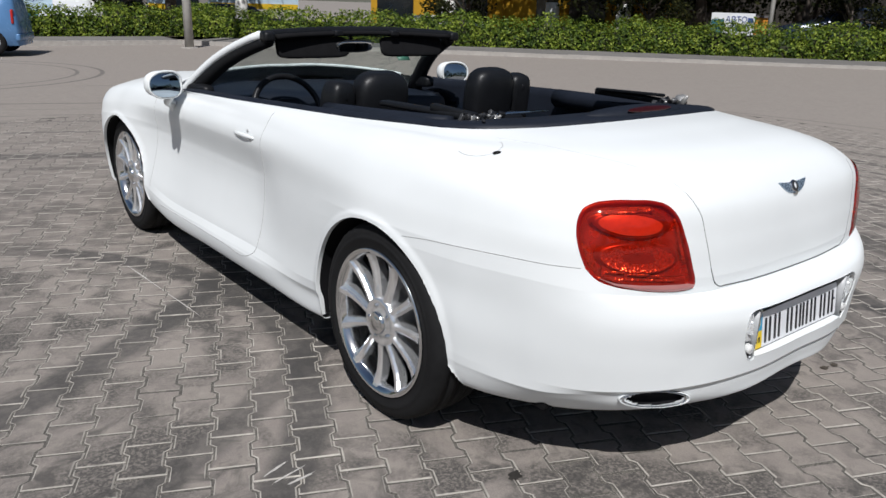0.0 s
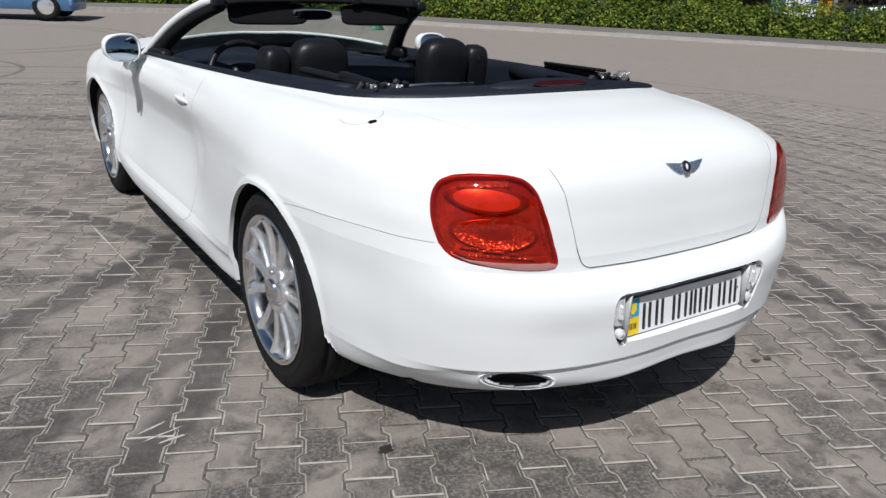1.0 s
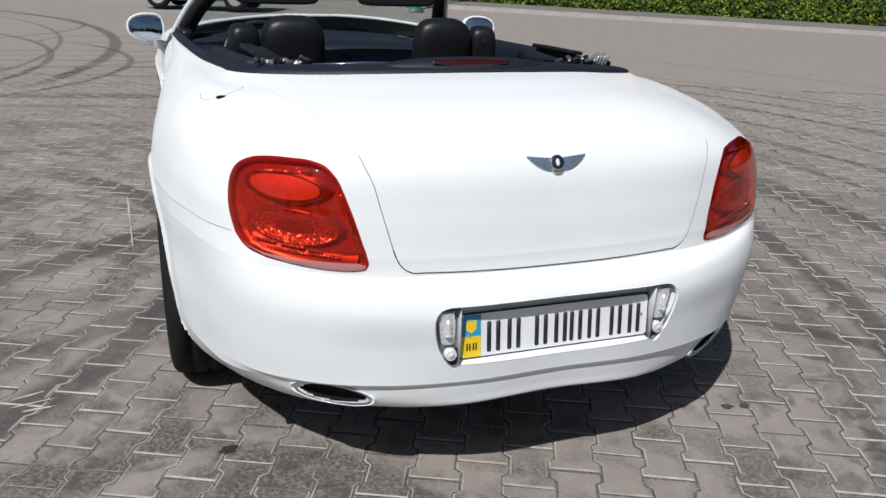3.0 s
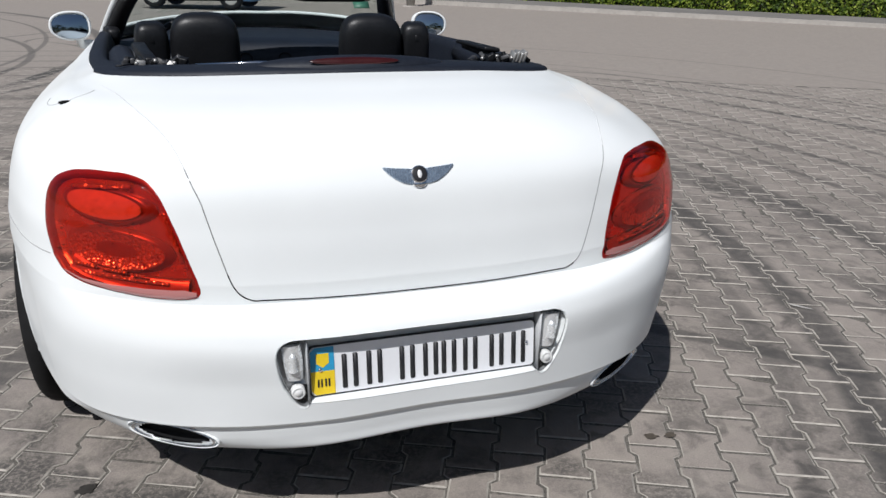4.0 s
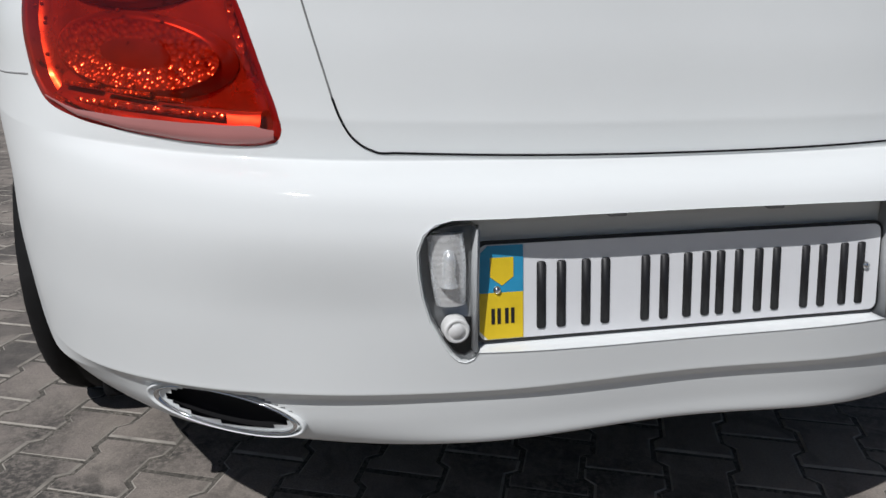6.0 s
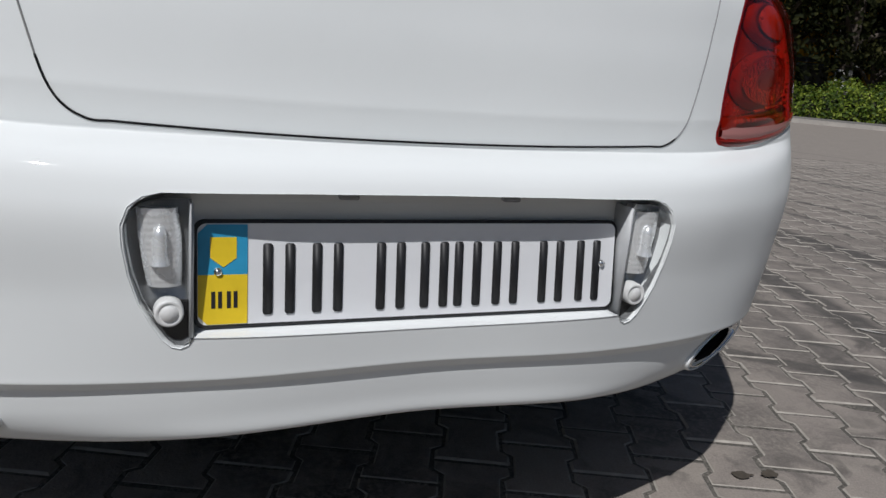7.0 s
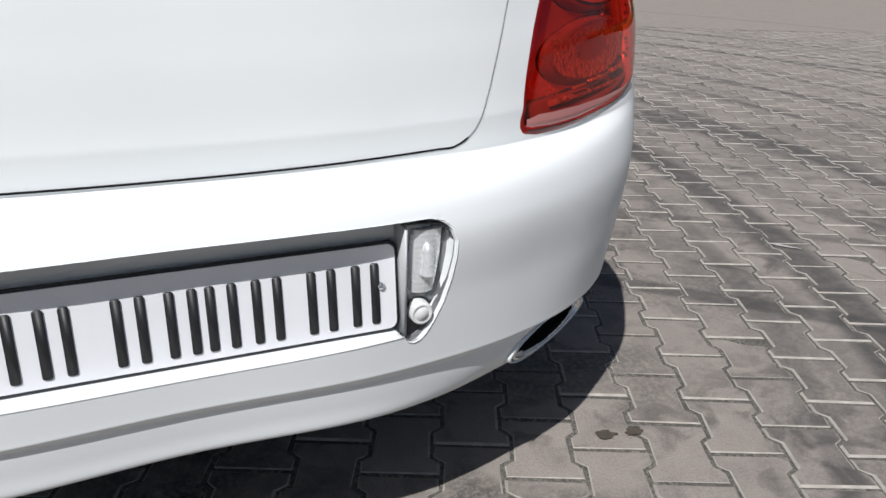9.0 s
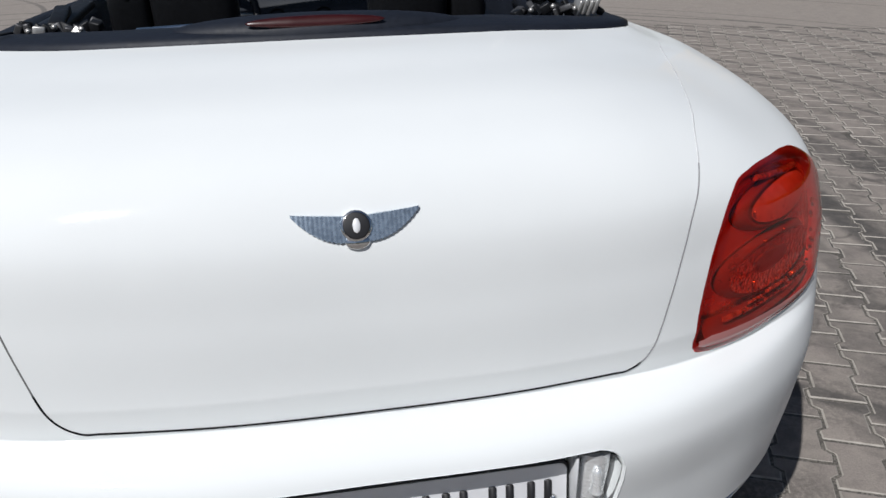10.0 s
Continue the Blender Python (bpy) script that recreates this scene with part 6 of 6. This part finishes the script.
def make_yellow_house():
    h = thing("yellow_building", "two-storey yellow rendered building shaded by trees", "building")
    part("wall", oriented(right_of, 8.6, 16.0, 3.4, (13.0, 7.0, 7.0), ALONG), YELLOW, h, smooth=False)
    part("roof", oriented(right_of, 8.6, 15.9, 7.0, (13.6, 7.8, .35), ALONG), ROOFING, h, smooth=False)
    part("floor_band", oriented(right_of, 8.6, 12.47, 1.95, (13.0, .12, .18), ALONG), DARKWALL, h, smooth=False)
    for a in (3.6, 6.0, 8.3, 9.95, 12.6, 14.2):
        window_unit(h, right_of, ALONG, a, 12.5, 2.78, .72, 1.15)
    for a, w in ((3.2, 1.6), (6.1, 2.2), (9.6, .7), (11.4, 1.4), (12.85, .7)):
        part("doorway", oriented(right_of, a, 12.48, .85, (w, .10, 1.75), ALONG), PANE, h, smooth=False)
        part("door_frame", oriented(right_of, a, 12.46, 1.77, (w + .2, .14, .09), ALONG), WHITEFRAME if w < 1 else DARKWALL, h, smooth=False)
    for a in (4.6, 7.7, 10.4):
        part("pilaster", oriented(right_of, a, 12.42, .95, (.30, .20, 1.9), ALONG), YELLOW, h, smooth=False)


make_yellow_house()


def make_shop_row():
    h = thing("shop_building", "long low grey shop building with dark glass fronts", "building")
    part("wall", oriented(left_of, 10.0, 20.5, 2.9, (31.0, 6.0, 6.0), ALONG_L), GREYWALL, h, smooth=False)
    part("roof", oriented(left_of, 10.0, 20.4, 6.0, (31.6, 6.6, .3), ALONG_L), ROOFING, h, smooth=False)
    for k in range(11):
        a = -3.8 + 2.7 * k
        win = thing("shop_window", "", "")
        win.parent = h
        part("pane", oriented(left_of, a, 17.46, 1.25, (2.2, .06, 2.1), ALONG_L), PANE, win, smooth=False)
        part("frame", oriented(left_of, a, 17.42, 2.36, (2.4, .10, .10), ALONG_L), DARKWALL, win, smooth=False)
        part("frame", oriented(left_of, a + 1.15, 17.42, 1.25, (.10, .10, 2.2), ALONG_L), DARKWALL, win, smooth=False)
    for k in range(10):
        part("wall_panel", oriented(left_of, -2.4 + 2.7 * k, 17.45, 3.6, (2.5, .08, 1.7), ALONG_L), DARKWALL, h, smooth=False)


make_shop_row()
# backdrop wall, its near-black colour painted as the shade behind the trees
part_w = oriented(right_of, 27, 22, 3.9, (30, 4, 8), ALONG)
back_house = thing("far_building", "building far behind the trees, wall darkened for shade", "building")
part("wall", part_w, simple("shaded_render", (.035, .030, .025), .9, 0, .3, 1.2), back_house, smooth=False)
part("roof", oriented(right_of, 27, 22, 8.0, (30.6, 4.6, .3), ALONG), ROOFING, back_house, smooth=False)


# ---- banners and signs ----
def lettering(text, size, mat, parent, m):
    c = bpy.data.curves.new("lettering", "FONT")
    c.body, c.size, c.align_x, c.align_y, c.extrude = text, size, "CENTER", "CENTER", .004
    tmp = bpy.data.objects.new("lettering", c)
    me = bpy.data.meshes.new_from_object(tmp)
    bpy.data.objects.remove(tmp)
    me.transform(m)
    return link("lettering", me, mat, parent, smooth=False)


def upright(base, a, b, z, d):
    """The pose of lettering that stands on the street grid and faces the lot; x runs to the reader's right."""
    back = base(0, 1) - base(0, 0)
    right = Vector((back.y, -back.x, 0)).normalized()
    m = Matrix.Identity(4)
    m.col[0][:3] = right
    m.col[1][:3] = (0, 0, 1)
    m.col[2][:3] = (-back.x, -back.y, 0)
    m.translation = base(a, b, z)
    return m


PALE_SIGN = simple("banner_pale_blue", (.50, .64, .76), .6, 0, .12, 2)
TEAL_SIGN = simple("sign_teal", (.02, .12, .15), .5, 0, .2, 2)
WHITE_SIGN = simple("sign_white", (.74, .75, .76), .6, 0, .08, 3)
INK_BLUE = simple("sign_ink_blue", (.02, .06, .24), .6)
BANNER_YELLOW = simple("banner_yellow", (.70, .46, .02), .6)


def make_banner(base, d, a, b, z, w, h, label, colours, text="", bars=0):
    s = thing("street_banner", label, "banner")
    part("board", oriented(base, a, b, z, (w, .06, h), d), colours[0], s, smooth=False)
    for sgn in (-1, 1):
        part("post", oriented(base, a + sgn * (w / 2 - .1), b + .08, z / 2, (.08, .08, z), d), DARKWALL, s, smooth=False)
    if len(colours) > 1:
        part("stripe", oriented(base, a, b - .035, z - h * .36, (w * .98, .012, h * .24), d), colours[1], s, smooth=False)
    if text:
        lettering(text, h * .24, INK_BLUE, s, upright(base, a, b - .045, z + h * .12, d))
    for k in range(bars):
        part("bar", oriented(base, a + (k - (bars - 1) / 2) * w * .8 / bars, b - .04, z + h * .12, (w * .5 / bars, .012, h * .26), d), INK_BLUE, s, smooth=False)


make_banner(left_of, ALONG_L, 3.1, 8.0, 1.0, 1.1, 1.15, "pale blue street board with a teal foot, lettered", (PALE_SIGN, TEAL_SIGN), "вул.")
make_banner(left_of, ALONG_L, -1.87, 12.0, 1.20, .9, .95, "pale blue banner with a yellow stripe", (PALE_SIGN, BANNER_YELLOW))
make_banner(left_of, ALONG_L, -6.2, 12.5, 1.28, 4.2, 1.0, "blue and white banner with a yellow stripe", (PALE_SIGN, BANNER_YELLOW), "", 7)


def make_gas_sign():
    s = thing("roadside_sign", "white and teal roadside sign with blue letters", "sign")
    a, b = 15.9, 5.2
    part("board", oriented(right_of, a, b, .84, (1.30, .06, .86), ALONG), WHITE_SIGN, s, smooth=False)
    part("teal_panel", oriented(right_of, a - .45, b - .036, .80, (.38, .012, .55), ALONG), TEAL_SIGN, s, smooth=False)
    part("teal_panel", oriented(right_of, a + .15, b - .036, .52, (.72, .012, .20), ALONG), simple("sign_turquoise", (.05, .30, .36), .5), s, smooth=False)
    lettering("АВТО", .24, INK_BLUE, s, upright(right_of, a + .10, b - .04, 1.07, ALONG))
    part("bar", oriented(right_of, a + .52, b - .04, 1.06, (.16, .012, .14), ALONG), INK_BLUE, s, smooth=False)
    for k in range(3):
        part("bar", oriented(right_of, a + .2, b - .04, 0.90 - .07 * k, (.6 - .1 * k, .012, .025), ALONG), INK_BLUE, s, smooth=False)
    for sgn in (-1, 1):
        part("post", oriented(right_of, a + sgn * .58, b + .08, .5, (.07, .07, 1.0), ALONG), DARKWALL, s, smooth=False)


make_gas_sign()
kiosk = thing("kiosk", "narrow orange roadside booth beside the sign", "kiosk")
part("wall", oriented(right_of, 16.82, 5.6, .60, (.44, .6, 1.1), ALONG), ORANGE, kiosk, smooth=False)
part("roof", oriented(right_of, 16.82, 5.6, 1.18, (.5, .7, .06), ALONG), ROOFING, kiosk, smooth=False)


# ---- parked vehicles ----
def make_vehicle(name, label, colour, at, heading, length=3.6, width=1.56, height=1.48):
    """A small parked car; x forward in its own frame."""
    v = thing(name, label, "car", at)
    v.rotation_euler = (0, 0, heading)
    paint = simple(name + "_paint", colour, .25, .1, .05, 5)
    half = length / 2
    prof = [(-1, .50, .62), (-.965, .62, .80), (-.93, .70, .97), (-.80, .72, .99), (-.45, .71, 1.0), (-.10, .70, 1.0), (.16, .69, .97), (.36, .66, .80), (.50, .64, .655), (.75, .60, .62), (.93, .54, .56), (1, .42, .44)]
    bm = bmesh.new()
    rows = []
    for t, belt, roof in prof:
        x = t * half
        zb, zr = belt * height, roof * height
        w = width / 2 * (1 - .10 * abs(t) ** 6)
        cab = max(0.0, min(1.0, (roof - belt) / .2))
        pts = [(w * .86, .20), (w * .98, .36), (w, .55), (w * .97, zb), (w * (.95 - .17 * cab), zr - .07 * cab), (w * (.85 - .18 * cab), zr), (0, zr + .015)]
        pts = pts + [(-y, z) for y, z in pts[-2::-1]]
        rows.append([bm.verts.new((x, y, z)) for y, z in pts])
    for p, q in zip(rows[:-1], rows[1:]):
        for k in range(len(p) - 1):
            bm.faces.new((p[k], p[k + 1], q[k + 1], q[k]))
    for r in (rows[0], rows[-1]):
        bm.faces.new(r)
    bmesh.ops.recalc_face_normals(bm, faces=bm.faces)
    part("body", bm, paint, v)
    for s in (-1, 1):
        for x0, x1 in ((-.80, -.42), (-.38, .04), (.08, .30)):
            w = width / 2
            z0, z1 = height * .725, height * .945
            quad = [(x0 * half, z0), (x1 * half, z0), (min(x1, .20) * half, z1), (max(x0, -.76) * half, z1)]
            bm = bmesh.new()
            out = [bm.verts.new((x, s * w * (.968 if z < height * .8 else .815), z)) for x, z in quad]
            bm.faces.new(out)
            ret = bmesh.ops.extrude_face_region(bm, geom=bm.faces[:])
            for q in [g for g in ret["geom"] if isinstance(g, bmesh.types.BMVert)]:
                q.co.y += s * .012
            part("side_window", bm, PANE, v, smooth=False)
        for x in (-.64 * half, .64 * half):
            wheel_ = lathe([(.05, .06), (.17, .07), (.19, .085), (.27, .085), (.285, .06), (.285, -.08)], 28)
            for q in wheel_.verts:
                q.co = Vector((q.co.y + x, s * (width / 2 - .10) + s * q.co.x, q.co.z + .285))
            part("tyre", wheel_, RUBBER, v)
            cap = lathe([(0, .075), (.15, .07), (.18, .06)], 20)
            for q in cap.verts:
                q.co = Vector((q.co.y + x, s * (width / 2 - .088) + s * q.co.x, q.co.z + .285))
            part("wheel_cover", cap, ALLOY, v)
        part("tail_light", box((.05, .20, .30), (-half * .945, s * width * .41, height * .60)), simple("tail_red", (.45, .02, .015), .2), v, bevel=.02)
        part("headlight", box((.10, .26, .13), (half * .95, s * width * .37, height * .47)), CHROME, v, bevel=.02)
    part("rear_window", box((.03, width * .66, height * .22), (-half * .935, 0, height * .84), Euler((0, radians(12), 0)).to_matrix()), PANE, v, bevel=.01)
    part("windscreen", box((.03, width * .72, height * .30), (half * .275, 0, height * .83), Euler((0, radians(-42), 0)).to_matrix()), PANE, v, bevel=.01)
    part("bumper", box((.10, width * .92, .16), (-half * .985, 0, .38)), paint, v, bevel=.03)


make_vehicle("blue_hatchback", "small light blue hatchback parked at the kerb", (.10, .22, .42), (0.02, 19.50, .03), radians(157), 3.0, 1.45, 1.36)
make_vehicle("white_saloon", "white car parked behind the hedge", (.72, .73, .74), tuple(right_of(6.9, 8.2, -.40)), math.atan2(ALONG.y, ALONG.x), 3.9, 1.6, 1.30)
make_vehicle("white_van", "white van parked behind the hedge", (.70, .71, .72), tuple(left_of(1.75, 9.4, -.35)), radians(246), 4.4, 1.70, 1.75)
make_vehicle("dark_saloon", "dark car parked in front of the shops", (.02, .022, .026), tuple(left_of(-4.6, 9.5, -.40)), math.atan2(ALONG_L.y, ALONG_L.x) + math.pi, 4.2, 1.68, 1.42)
make_vehicle("dark_blue_car", "dark blue car parked under the trees", (.03, .05, .09), tuple(right_of(19.5, 6.2, .1)), math.atan2(ALONG.y, ALONG.x) + math.pi, 3.9, 1.6, 1.42)


# the trees across the lot, behind the walk, which the mirrors and the chrome show
for k in range(13):
    make_tree((-44 + 7.2 * k, -38 - 3 * math.sin(k * 1.7), .0), 7.5 + 1.2 * math.sin(k * 2.3), 5.0, .5, 80 + k, 2200, False, "leafy street tree across the lot", .42)
